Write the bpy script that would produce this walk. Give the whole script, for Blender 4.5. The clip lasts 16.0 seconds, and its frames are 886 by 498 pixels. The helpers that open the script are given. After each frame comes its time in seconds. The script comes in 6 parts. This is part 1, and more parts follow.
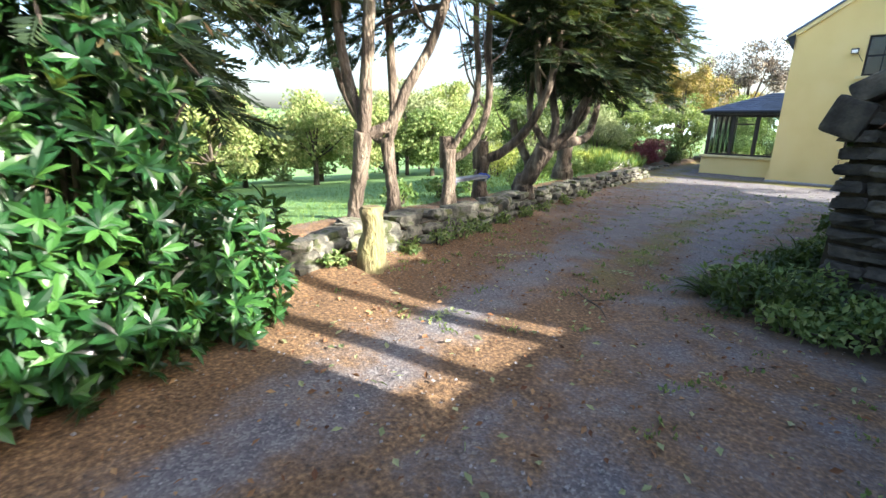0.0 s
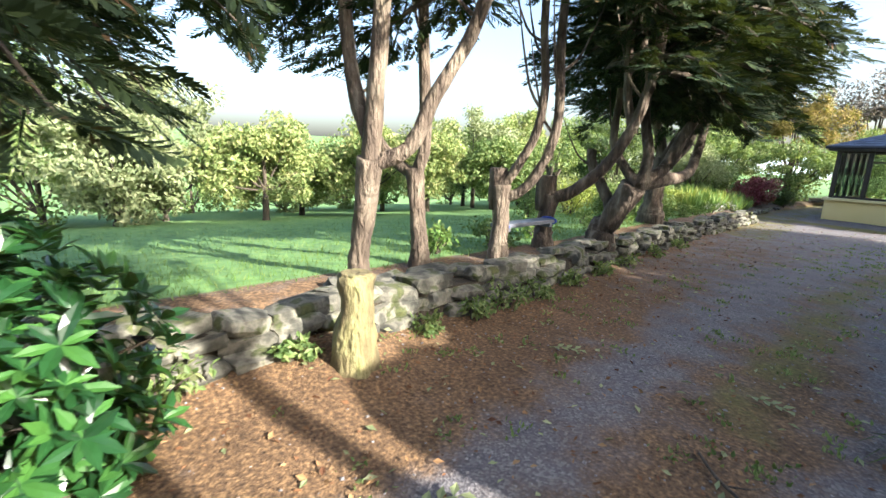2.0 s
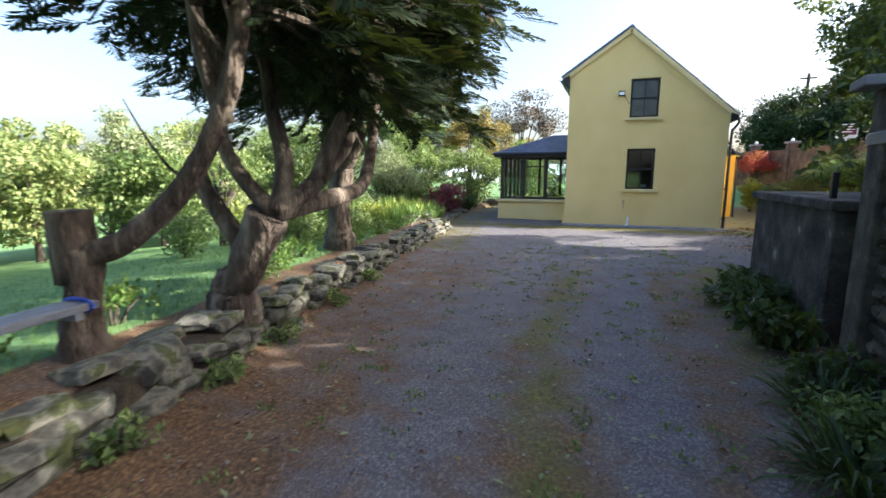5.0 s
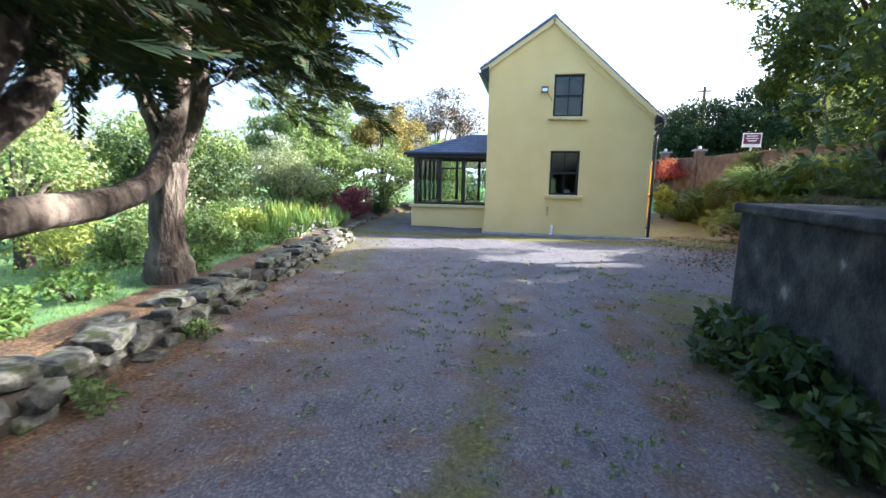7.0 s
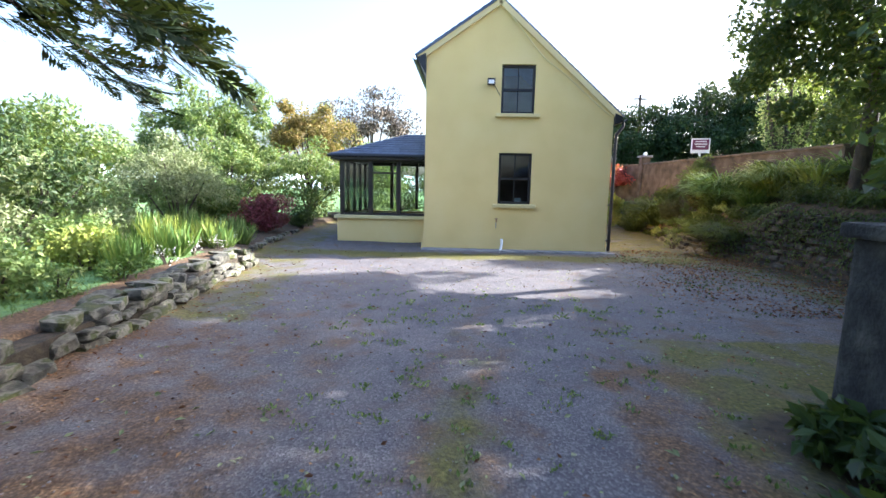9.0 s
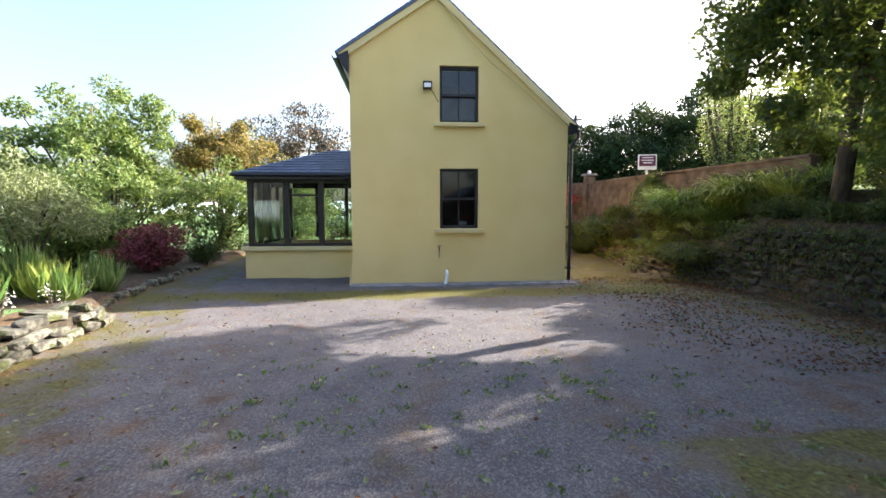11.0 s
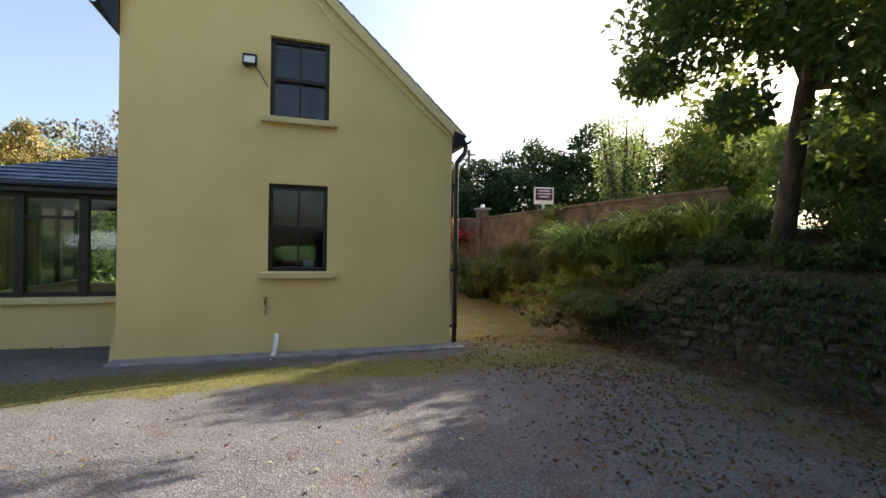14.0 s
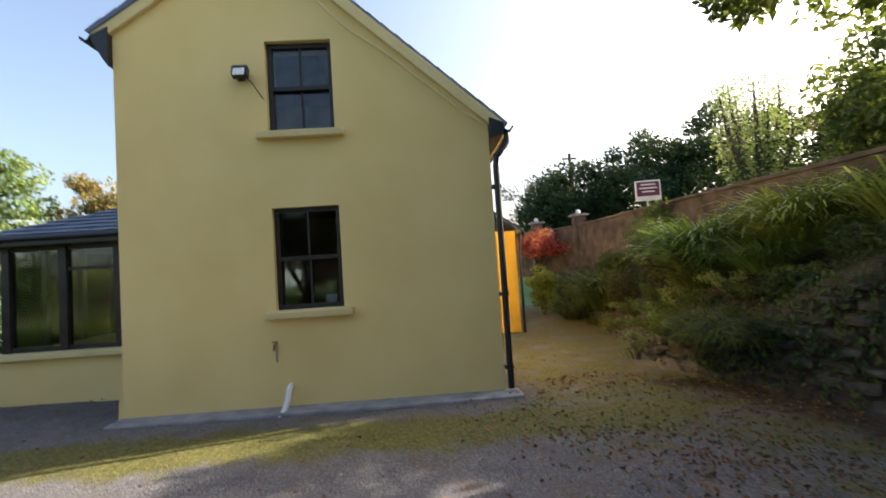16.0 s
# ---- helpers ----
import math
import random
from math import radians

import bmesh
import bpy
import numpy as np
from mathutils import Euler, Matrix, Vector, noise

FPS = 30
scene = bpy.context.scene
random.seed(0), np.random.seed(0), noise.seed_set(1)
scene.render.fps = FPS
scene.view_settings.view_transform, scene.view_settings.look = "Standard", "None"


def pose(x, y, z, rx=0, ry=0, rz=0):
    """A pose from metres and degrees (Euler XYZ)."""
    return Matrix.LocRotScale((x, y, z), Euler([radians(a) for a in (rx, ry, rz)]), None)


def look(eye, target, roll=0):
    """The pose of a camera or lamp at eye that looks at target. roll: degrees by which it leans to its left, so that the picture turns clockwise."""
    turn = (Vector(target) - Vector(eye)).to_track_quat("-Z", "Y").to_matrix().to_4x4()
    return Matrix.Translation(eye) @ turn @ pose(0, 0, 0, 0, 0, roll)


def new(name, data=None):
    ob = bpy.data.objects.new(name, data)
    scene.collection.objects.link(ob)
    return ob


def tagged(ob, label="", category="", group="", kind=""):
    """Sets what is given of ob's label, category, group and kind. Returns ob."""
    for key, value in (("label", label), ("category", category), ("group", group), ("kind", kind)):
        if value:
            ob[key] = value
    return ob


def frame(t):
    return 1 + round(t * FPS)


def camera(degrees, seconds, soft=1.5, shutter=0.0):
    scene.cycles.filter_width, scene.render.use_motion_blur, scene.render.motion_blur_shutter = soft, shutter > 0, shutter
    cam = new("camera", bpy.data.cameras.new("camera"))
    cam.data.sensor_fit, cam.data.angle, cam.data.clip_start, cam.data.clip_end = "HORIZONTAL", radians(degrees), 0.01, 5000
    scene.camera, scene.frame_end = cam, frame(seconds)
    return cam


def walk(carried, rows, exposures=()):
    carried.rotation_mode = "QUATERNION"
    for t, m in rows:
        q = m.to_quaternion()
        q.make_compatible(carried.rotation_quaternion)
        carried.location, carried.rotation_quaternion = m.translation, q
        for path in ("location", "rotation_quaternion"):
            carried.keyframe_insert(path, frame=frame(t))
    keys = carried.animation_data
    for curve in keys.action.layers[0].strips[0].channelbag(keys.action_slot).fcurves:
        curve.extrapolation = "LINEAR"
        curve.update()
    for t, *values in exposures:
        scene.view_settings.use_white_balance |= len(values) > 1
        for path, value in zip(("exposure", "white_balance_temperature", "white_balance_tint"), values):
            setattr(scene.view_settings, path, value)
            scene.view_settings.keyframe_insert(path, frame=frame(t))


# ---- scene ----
cam = camera(88.3, 16.0, shutter=0.3)
PATH = [
    (0, (0.571, 0.126, 1.185), (-0.782, 1.502, 0.658), 1.2),
    (0.5, (0.318, 0.42, 1.174), (-0.986, 1.829, 0.611), 2.2),
    (1, (0.054, 0.762, 1.174), (-1.255, 2.195, 0.692), 0.5),
    (1.5, (-0.17, 1.083, 1.157), (-1.649, 2.337, 0.667), 1.7),
    (2, (-0.364, 1.42, 1.156), (-1.941, 2.58, 0.745), 2.4),
    (2.5, (-0.498, 1.78, 1.145), (-1.983, 3.046, 0.709), 0.4),
    (3, (-0.645, 2.199, 1.144), (-1.973, 3.618, 0.671), 0.9),
    (3.5, (-0.808, 2.612, 1.139), (-1.914, 4.213, 0.677), 0.5),
    (4, (-0.962, 3.084, 1.141), (-1.953, 4.775, 0.741), 1.2),
    (4.5, (-1.092, 3.534, 1.141), (-1.953, 5.311, 0.825), 1.7),
    (5, (-1.197, 4.036, 1.154), (-1.888, 5.885, 0.829), 0.0),
    (5.2, (-1.236, 4.234, 1.156), (-1.859, 6.115, 0.89), 0.4),
    (7.3, (-1.584, 6.444, 1.123), (-1.863, 8.399, 0.808), 1.7),
    (7.5, (-1.613, 6.666, 1.119), (-1.848, 8.63, 0.824), 2.0),
    (8, (-1.684, 7.239, 1.109), (-1.92, 9.204, 0.821), 1.4),
    (8.5, (-1.732, 7.775, 1.106), (-1.846, 9.75, 0.812), 0.3),
    (8.7, (-1.742, 7.984, 1.103), (-1.843, 9.961, 0.814), 0.8),
    (10.8, (-1.693, 10.052, 1.053), (-1.59, 12.041, 0.877), -0.5),
    (11, (-1.665, 10.246, 1.051), (-1.496, 12.232, 0.884), -0.1),
    (11.5, (-1.546, 10.73, 1.047), (-1.407, 12.725, 0.992), 0.5),
    (12, (-1.373, 11.221, 1.049), (-1.181, 13.209, 1.148), -0.1),
    (12.5, (-1.176, 11.681, 1.046), (-0.747, 13.634, 1.087), 1.1),
    (13, (-0.967, 12.158, 1.048), (-0.496, 14.1, 1.121), 1.3),
    (13.5, (-0.731, 12.583, 1.051), (-0.092, 14.478, 1.063), 0.1),
    (14, (-0.458, 12.985, 1.048), (0.14, 14.893, 1.044), 0.9),
    (14.5, (-0.15, 13.389, 1.052), (0.39, 15.315, 1.046), 0.6),
    (15, (0.216, 13.711, 1.05), (0.742, 15.639, 0.959), -0.4),
    (15.5, (0.583, 14.003, 1.049), (0.948, 15.967, 0.968), -0.6),
    (16, (0.947, 14.273, 1.048), (1.034, 16.269, 1.138), -3.7),
]
walk(cam, [(t, look(eye, target, roll)) for t, eye, target, roll in PATH], [(0, 2.45, 6150, 10), (2, 2.2, 6150, 10), (3.5, 1.7, 6050, 10), (5, 2.05, 5950, 12), (7.5, 2.45, 5500, 14), (8.5, 2.5, 5550, 14), (11, 2.15, 6350, 14), (14.5, 1.55, 6550, 12), (16, 1.7, 6700, 12)])


# ---- world, sun, exposure ----
SUN_FROM = Vector((0.95, 0.31, 0)).normalized()
SUN_EL = radians(27)
world = bpy.data.worlds.new("sky")
scene.world = world
world.use_nodes = True
wn = world.node_tree.nodes
sky = wn.new("ShaderNodeTexSky")
sky.sky_type = "NISHITA"
sky.sun_disc = False
sky.sun_elevation = SUN_EL
sky.sun_rotation = math.atan2(SUN_FROM.x, SUN_FROM.y)
sky.dust_density = 4.5
world.node_tree.links.new(sky.outputs[0], wn["Background"].inputs[0])
wn["Background"].inputs[1].default_value = 0.12
sun = new("sun", bpy.data.lights.new("sun", "SUN"))
sun.data.energy = 5.0
sun.data.angle = radians(0.6)
sun.data.color = (1.0, 0.91, 0.78)
sun_way = Vector((SUN_FROM.x * math.cos(SUN_EL), SUN_FROM.y * math.cos(SUN_EL), math.sin(SUN_EL)))
sun.matrix_world = look(sun_way * 40, (0, 0, 0))


# ---- materials ----
def mat(name, rough=0.8, metal=0.0, spec=0.5):
    m = bpy.data.materials.new(name)
    m.use_nodes = True
    b = m.node_tree.nodes["Principled BSDF"]
    b.inputs["Roughness"].default_value = rough
    b.inputs["Metallic"].default_value = metal
    b.inputs["Specular IOR Level"].default_value = spec
    return m, m.node_tree.nodes, m.node_tree.links, b


def noise_tex(nodes, links, scale, detail=6, coord="pos", stretch=None):
    tex = nodes.new("ShaderNodeTexNoise")
    tex.inputs["Scale"].default_value = scale
    tex.inputs["Detail"].default_value = detail
    if coord == "pos":
        src = nodes.new("ShaderNodeNewGeometry").outputs["Position"]
    else:
        src = nodes.new("ShaderNodeTexCoord").outputs["Object"]
    if stretch:
        mp = nodes.new("ShaderNodeMapping")
        mp.inputs["Scale"].default_value = stretch
        links.new(src, mp.inputs["Vector"])
        src = mp.outputs["Vector"]
    links.new(src, tex.inputs["Vector"])
    return tex.outputs["Fac"]


def ramp(nodes, links, fac, stops):
    r = nodes.new("ShaderNodeValToRGB")
    els = r.color_ramp.elements
    while len(els) < len(stops):
        els.new(0.5)
    for e, (p, c) in zip(els, stops):
        e.position = p
        e.color = (*c, 1)
    links.new(fac, r.inputs["Fac"])
    return r.outputs["Color"]


def mix(nodes, links, fac, a, b, blend="MIX"):
    n = nodes.new("ShaderNodeMix")
    n.data_type = "RGBA"
    n.blend_type = blend
    for sock, v in ((n.inputs[0], fac), (n.inputs[6], a), (n.inputs[7], b)):
        if isinstance(v, (int, float)):
            sock.default_value = v
        elif isinstance(v, tuple):
            sock.default_value = (*v, 1)
        else:
            links.new(v, sock)
    return n.outputs[2]


def bump(nodes, links, b, height, strength=0.5, dist=0.02):
    n = nodes.new("ShaderNodeBump")
    n.inputs["Strength"].default_value = strength
    n.inputs["Distance"].default_value = dist
    links.new(height, n.inputs["Height"])
    links.new(n.outputs["Normal"], b.inputs["Normal"])


def surface(name, stops, scale=6, fine=60, rough=0.85, bump_s=0.4, dist=0.01, coord="pos", stretch=None, spec=0.4, metal=0.0, vary=0.0):
    """A surface of two noises: a coarse one through a ramp of colours, and a fine grain."""
    m, n, l, b = mat(name, rough, metal, spec)
    c = ramp(n, l, noise_tex(n, l, scale, 7, coord, stretch), stops)
    g = noise_tex(n, l, fine, 4, coord, stretch)
    c = mix(n, l, 0.5, c, ramp(n, l, g, [(0.25, (0.35,) * 3), (0.75, (0.65,) * 3)]), "OVERLAY")
    if vary:
        info = n.new("ShaderNodeObjectInfo")
        c = mix(n, l, 1.0, c, ramp(n, l, info.outputs["Random"], [(0, (1 - vary,) * 3), (1, (1.0, 1.0, 1.0))]), "MULTIPLY")
    l.new(c, b.inputs["Base Color"])
    if bump_s:
        bump(n, l, b, g, bump_s, dist)
    return m


def leafy(name, stops, rough=0.5, spec=0.4, through_light=0.35):
    """Leaves that differ from one another and let some light through."""
    m, n, l, b = mat(name, rough, 0, spec)
    geo = n.new("ShaderNodeNewGeometry")
    c = ramp(n, l, geo.outputs["Random Per Island"], stops)
    big = noise_tex(n, l, 1.3, 3)
    c = mix(n, l, 0.6, c, ramp(n, l, big, [(0.3, (0.38,) * 3), (0.7, (0.62,) * 3)]), "OVERLAY")
    l.new(c, b.inputs["Base Color"])
    if through_light:
        tr = n.new("ShaderNodeBsdfTranslucent")
        l.new(mix(n, l, 0.5, c, (0.30, 0.38, 0.04)), tr.inputs["Color"])
        ms = n.new("ShaderNodeMixShader")
        ms.inputs[0].default_value = through_light
        l.new(b.outputs[0], ms.inputs[1])
        l.new(tr.outputs[0], ms.inputs[2])
        l.new(ms.outputs[0], n["Material Output"].inputs["Surface"])
    return m


def ground_material():
    m, n, l, b = mat("ground", 0.9, 0, 0.3)

    def attr(name):
        a = n.new("ShaderNodeAttribute")
        a.attribute_name = name
        return a.outputs["Fac"]

    def mask(name, scale, lo=0.35, hi=0.65, gain=1.0):
        """The painted share of a cover, broken up by noise."""
        add = n.new("ShaderNodeMath")
        add.operation = "ADD"
        l.new(attr(name), add.inputs[0])
        nz = noise_tex(n, l, scale, 8)
        sub = n.new("ShaderNodeMath")
        sub.operation = "MULTIPLY_ADD"
        sub.inputs[1].default_value = gain
        sub.inputs[2].default_value = -0.5 * gain
        l.new(nz, sub.inputs[0])
        l.new(sub.outputs[0], add.inputs[1])
        r = n.new("ShaderNodeMapRange")
        r.interpolation_type = "SMOOTHSTEP"
        r.inputs["From Min"].default_value = lo
        r.inputs["From Max"].default_value = hi
        l.new(add.outputs[0], r.inputs["Value"])
        return r.outputs["Result"]

    vor = n.new("ShaderNodeTexVoronoi")
    vor.inputs["Scale"].default_value = 80
    l.new(n.new("ShaderNodeNewGeometry").outputs["Position"], vor.inputs["Vector"])
    stones = ramp(n, l, vor.outputs["Color"], [(0.0, (0.040, 0.039, 0.045)), (0.5, (0.10, 0.096, 0.104)), (1.0, (0.30, 0.285, 0.28))])
    gravel = mix(n, l, 0.45, stones, ramp(n, l, noise_tex(n, l, 3.2, 8), [(0.3, (0.075, 0.07, 0.078)), (0.7, (0.165, 0.15, 0.145))]))
    litter = ramp(n, l, noise_tex(n, l, 42, 8), [(0.25, (0.036, 0.023, 0.014)), (0.5, (0.118, 0.071, 0.037)), (0.72, (0.26, 0.162, 0.080))])
    litter = mix(n, l, 0.5, litter, ramp(n, l, noise_tex(n, l, 2.4, 5), [(0.3, (0.3,) * 3), (0.7, (0.66,) * 3)]), "OVERLAY")
    moss = ramp(n, l, noise_tex(n, l, 30, 8), [(0.25, (0.035, 0.037, 0.012)), (0.55, (0.12, 0.112, 0.028)), (0.8, (0.22, 0.195, 0.06))])
    lawn = ramp(n, l, noise_tex(n, l, 7, 9), [(0.25, (0.06, 0.13, 0.045)), (0.5, (0.115, 0.22, 0.075)), (0.8, (0.19, 0.29, 0.09))])
    soil_shade = ramp(n, l, noise_tex(n, l, 11, 8), [(0.3, (0.025, 0.02, 0.014)), (0.7, (0.09, 0.065, 0.04))])
    c = mix(n, l, mask("litter", 3.4, 0.15, 0.85, 1.5), gravel, litter)
    c = mix(n, l, mask("moss", 2.6, 0.25, 0.8, 1.3), c, moss)
    # bare earth of beds and bank, and the shade painted by the retaining wall
    c = mix(n, l, mask("soil_shade", 1.8, 0.4, 0.6, 0.6), c, soil_shade)
    c = mix(n, l, mask("lawn", 1.5, 0.4, 0.6, 0.35), c, lawn)
    l.new(c, b.inputs["Base Color"])
    h = n.new("ShaderNodeMath")
    h.operation = "ADD"
    l.new(vor.outputs["Distance"], h.inputs[0])
    l.new(noise_tex(n, l, 25, 8), h.inputs[1])
    bump(n, l, b, h.outputs[0], 0.45, 0.012)
    return m


M_GROUND = ground_material()
M_BARK = surface("cypress_bark", [(0.3, (0.038, 0.028, 0.021)), (0.48, (0.095, 0.072, 0.053)), (0.6, (0.165, 0.132, 0.097)), (0.74, (0.28, 0.24, 0.18))], 9, 30, 0.92, 1.0, 0.05, stretch=(1, 1, 0.3))
M_BARK_DARK = surface("dark_bark", [(0.3, (0.03, 0.025, 0.02)), (0.7, (0.12, 0.095, 0.07))], 9, 60, 0.9, 0.8, 0.02, stretch=(1, 1, 0.3))
M_CUT = surface("cut_wood", [(0.3, (0.09, 0.07, 0.035)), (0.48, (0.15, 0.125, 0.06)), (0.6, (0.22, 0.20, 0.09)), (0.72, (0.15, 0.18, 0.045))], 8, 30, 0.92, 1.0, 0.04, stretch=(1, 1, 0.4))
M_STONE = surface("wall_stone", [(0.28, (0.035, 0.037, 0.03)), (0.42, (0.09, 0.088, 0.07)), (0.52, (0.21, 0.20, 0.16)), (0.60, (0.075, 0.088, 0.035)), (0.75, (0.13, 0.14, 0.045))], 7, 40, 0.9, 0.6, 0.015, vary=0.45)
M_STONE_DARK = surface("dark_stone", [(0.3, (0.03, 0.028, 0.024)), (0.5, (0.08, 0.072, 0.06)), (0.72, (0.17, 0.15, 0.115))], 6, 45, 0.9, 0.7, 0.015, vary=0.5)
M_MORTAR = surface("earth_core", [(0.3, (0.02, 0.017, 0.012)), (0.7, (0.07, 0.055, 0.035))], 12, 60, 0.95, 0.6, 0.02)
M_YELLOW = surface("pale_yellow_render", [(0.25, (0.73, 0.535, 0.215)), (0.5, (0.79, 0.59, 0.25)), (0.8, (0.82, 0.63, 0.29))], 0.9, 110, 0.9, 0.35, 0.004)
M_YELLOW_TRIM = surface("yellow_trim", [(0.3, (0.66, 0.52, 0.24)), (0.7, (0.75, 0.61, 0.32))], 2, 80, 0.85, 0.2, 0.003)
M_OCHRE = surface("bright_yellow_render", [(0.3, (0.72, 0.43, 0.05)), (0.7, (0.80, 0.50, 0.075))], 2, 90, 0.9, 0.3, 0.004)
# blue-grey slate, its blue strengthened in the colour to stand for reflected sky
M_SLATE = surface("slate", [(0.3, (0.045, 0.06, 0.10)), (0.5, (0.075, 0.10, 0.165)), (0.75, (0.11, 0.14, 0.21))], 3, 70, 0.42, 0.3, 0.004, spec=0.6, vary=0.35)
M_BLACK = surface("black_plastic", [(0.3, (0.012, 0.012, 0.014)), (0.7, (0.022, 0.022, 0.025))], 5, 60, 0.35, 0.05, 0.001)
M_FRAME = surface("dark_brown_frame", [(0.3, (0.014, 0.010, 0.009)), (0.7, (0.032, 0.022, 0.018))], 6, 60, 0.4, 0.15, 0.002)
M_CONCRETE = surface("old_concrete", [(0.3, (0.014, 0.014, 0.014)), (0.5, (0.04, 0.039, 0.036)), (0.66, (0.085, 0.082, 0.072)), (0.74, (0.26, 0.25, 0.22))], 4, 30, 0.92, 0.9, 0.02)
M_PLINTH = surface("grey_plinth", [(0.3, (0.17, 0.17, 0.185)), (0.7, (0.32, 0.31, 0.32))], 4, 70, 0.9, 0.4, 0.006)
M_WHITE = surface("white_plastic", [(0.3, (0.70, 0.70, 0.68)), (0.7, (0.80, 0.80, 0.78))], 5, 60, 0.45, 0.05, 0.001)
M_BLUE = surface("blue_rope", [(0.3, (0.02, 0.05, 0.30)), (0.7, (0.04, 0.09, 0.42))], 30, 90, 0.7, 0.4, 0.003)
M_MOSS = surface("moss_cushion", [(0.3, (0.022, 0.028, 0.010)), (0.5, (0.06, 0.07, 0.022)), (0.75, (0.12, 0.13, 0.04))], 9, 70, 0.95, 1.0, 0.03)
M_BROWNWALL = surface("brown_boundary_wall", [(0.3, (0.055, 0.04, 0.03)), (0.5, (0.11, 0.08, 0.058)), (0.75, (0.18, 0.14, 0.11))], 3, 50, 0.92, 0.5, 0.01)
M_RUST = surface("rusty_sheet", [(0.3, (0.15, 0.045, 0.025)), (0.5, (0.30, 0.12, 0.07)), (0.75, (0.42, 0.27, 0.2))], 8, 60, 0.75, 0.3, 0.004, metal=0.2)
M_PLANK = surface("weathered_plank", [(0.3, (0.10, 0.11, 0.13)), (0.7, (0.20, 0.215, 0.25))], 4, 50, 0.6, 0.3, 0.004, stretch=(4, 1, 4))
M_ROOM = surface("room_wall", [(0.3, (0.25, 0.17, 0.11)), (0.7, (0.40, 0.28, 0.19))], 2, 40, 0.9, 0.1, 0.002)
M_ROOM_FLOOR = surface("room_floor", [(0.3, (0.10, 0.05, 0.03)), (0.7, (0.2, 0.1, 0.06))], 3, 40, 0.7, 0.1, 0.002)
M_MAROON = surface("maroon_paint", [(0.3, (0.12, 0.03, 0.06)), (0.7, (0.17, 0.045, 0.085))], 4, 60, 0.5, 0.05, 0.001)
M_PEBBLE = surface("pebbles", [(0.3, (0.11, 0.10, 0.10)), (0.7, (0.28, 0.265, 0.26))], 9, 60, 0.85, 0.2, 0.004)
L_CYPRESS = leafy("cypress_needles", [(0, (0.010, 0.019, 0.011)), (0.6, (0.020, 0.036, 0.016)), (0.92, (0.035, 0.055, 0.02)), (1, (0.085, 0.05, 0.025))], 0.75, 0.15, 0.06)
L_RHODO = leafy("rhododendron_leaves", [(0, (0.006, 0.026, 0.009)), (0.6, (0.014, 0.056, 0.015)), (1, (0.05, 0.135, 0.026))], 0.3, 0.45, 0.2)
L_HAZEL = leafy("yellow_green_leaves", [(0, (0.12, 0.18, 0.06)), (0.6, (0.25, 0.31, 0.11)), (1, (0.40, 0.38, 0.17))], 0.6, 0.3, 0.35)
L_GREEN = leafy("green_leaves", [(0, (0.06, 0.115, 0.035)), (0.6, (0.145, 0.22, 0.07)), (1, (0.27, 0.32, 0.12))], 0.55, 0.35, 0.35)
L_DARK = leafy("dark_leaves", [(0, (0.014, 0.034, 0.012)), (0.7, (0.034, 0.068, 0.02)), (1, (0.075, 0.11, 0.025))], 0.5, 0.3, 0.25)
L_BANK = leafy("olive_bank_leaves", [(0, (0.03, 0.05, 0.015)), (0.6, (0.065, 0.095, 0.025)), (1, (0.13, 0.15, 0.04))], 0.6, 0.25, 0.3)
L_HEATH = leafy("brown_green_twigs", [(0, (0.035, 0.034, 0.016)), (0.6, (0.07, 0.07, 0.028)), (1, (0.12, 0.11, 0.04))], 0.75, 0.2, 0.15)
L_EVERGREEN = leafy("dark_evergreen_leaves", [(0, (0.012, 0.030, 0.014)), (0.7, (0.028, 0.058, 0.022)), (1, (0.05, 0.085, 0.03))], 0.65, 0.2, 0.08)
L_SYCAMORE = leafy("sycamore_leaves", [(0, (0.025, 0.05, 0.015)), (0.75, (0.055, 0.09, 0.025)), (0.9, (0.12, 0.15, 0.03)), (1, (0.22, 0.20, 0.05))], 0.5, 0.3, 0.36)
L_PALE = leafy("pale_leaves", [(0, (0.14, 0.18, 0.09)), (0.6, (0.22, 0.26, 0.13)), (1, (0.32, 0.34, 0.19))], 0.6, 0.3, 0.3)
L_AUTUMN = leafy("autumn_leaves", [(0, (0.14, 0.11, 0.04)), (0.6, (0.26, 0.18, 0.06)), (1, (0.36, 0.25, 0.09))], 0.6, 0.3, 0.3)
L_RED = leafy("purple_red_leaves", [(0, (0.09, 0.012, 0.03)), (0.6, (0.19, 0.025, 0.06)), (1, (0.30, 0.06, 0.09))], 0.55, 0.3, 0.25)
L_SCARLET = leafy("scarlet_leaves", [(0, (0.38, 0.035, 0.04)), (1, (0.60, 0.10, 0.10))], 0.5, 0.3, 0.3)
L_LIME = leafy("lime_leaves", [(0, (0.17, 0.23, 0.04)), (1, (0.33, 0.36, 0.08))], 0.5, 0.3, 0.3)
L_GRASS = leafy("grass_blades", [(0, (0.05, 0.11, 0.025)), (0.6, (0.10, 0.19, 0.04)), (1, (0.19, 0.24, 0.07))], 0.55, 0.3, 0.3)
L_BROWN = leafy("fallen_leaves", [(0, (0.09, 0.04, 0.02)), (0.6, (0.17, 0.085, 0.04)), (1, (0.28, 0.17, 0.08))], 0.8, 0.2, 0.0)
L_TWIG = leafy("bare_twigs", [(0, (0.10, 0.085, 0.065)), (1, (0.24, 0.21, 0.17))], 0.85, 0.2, 0.0)
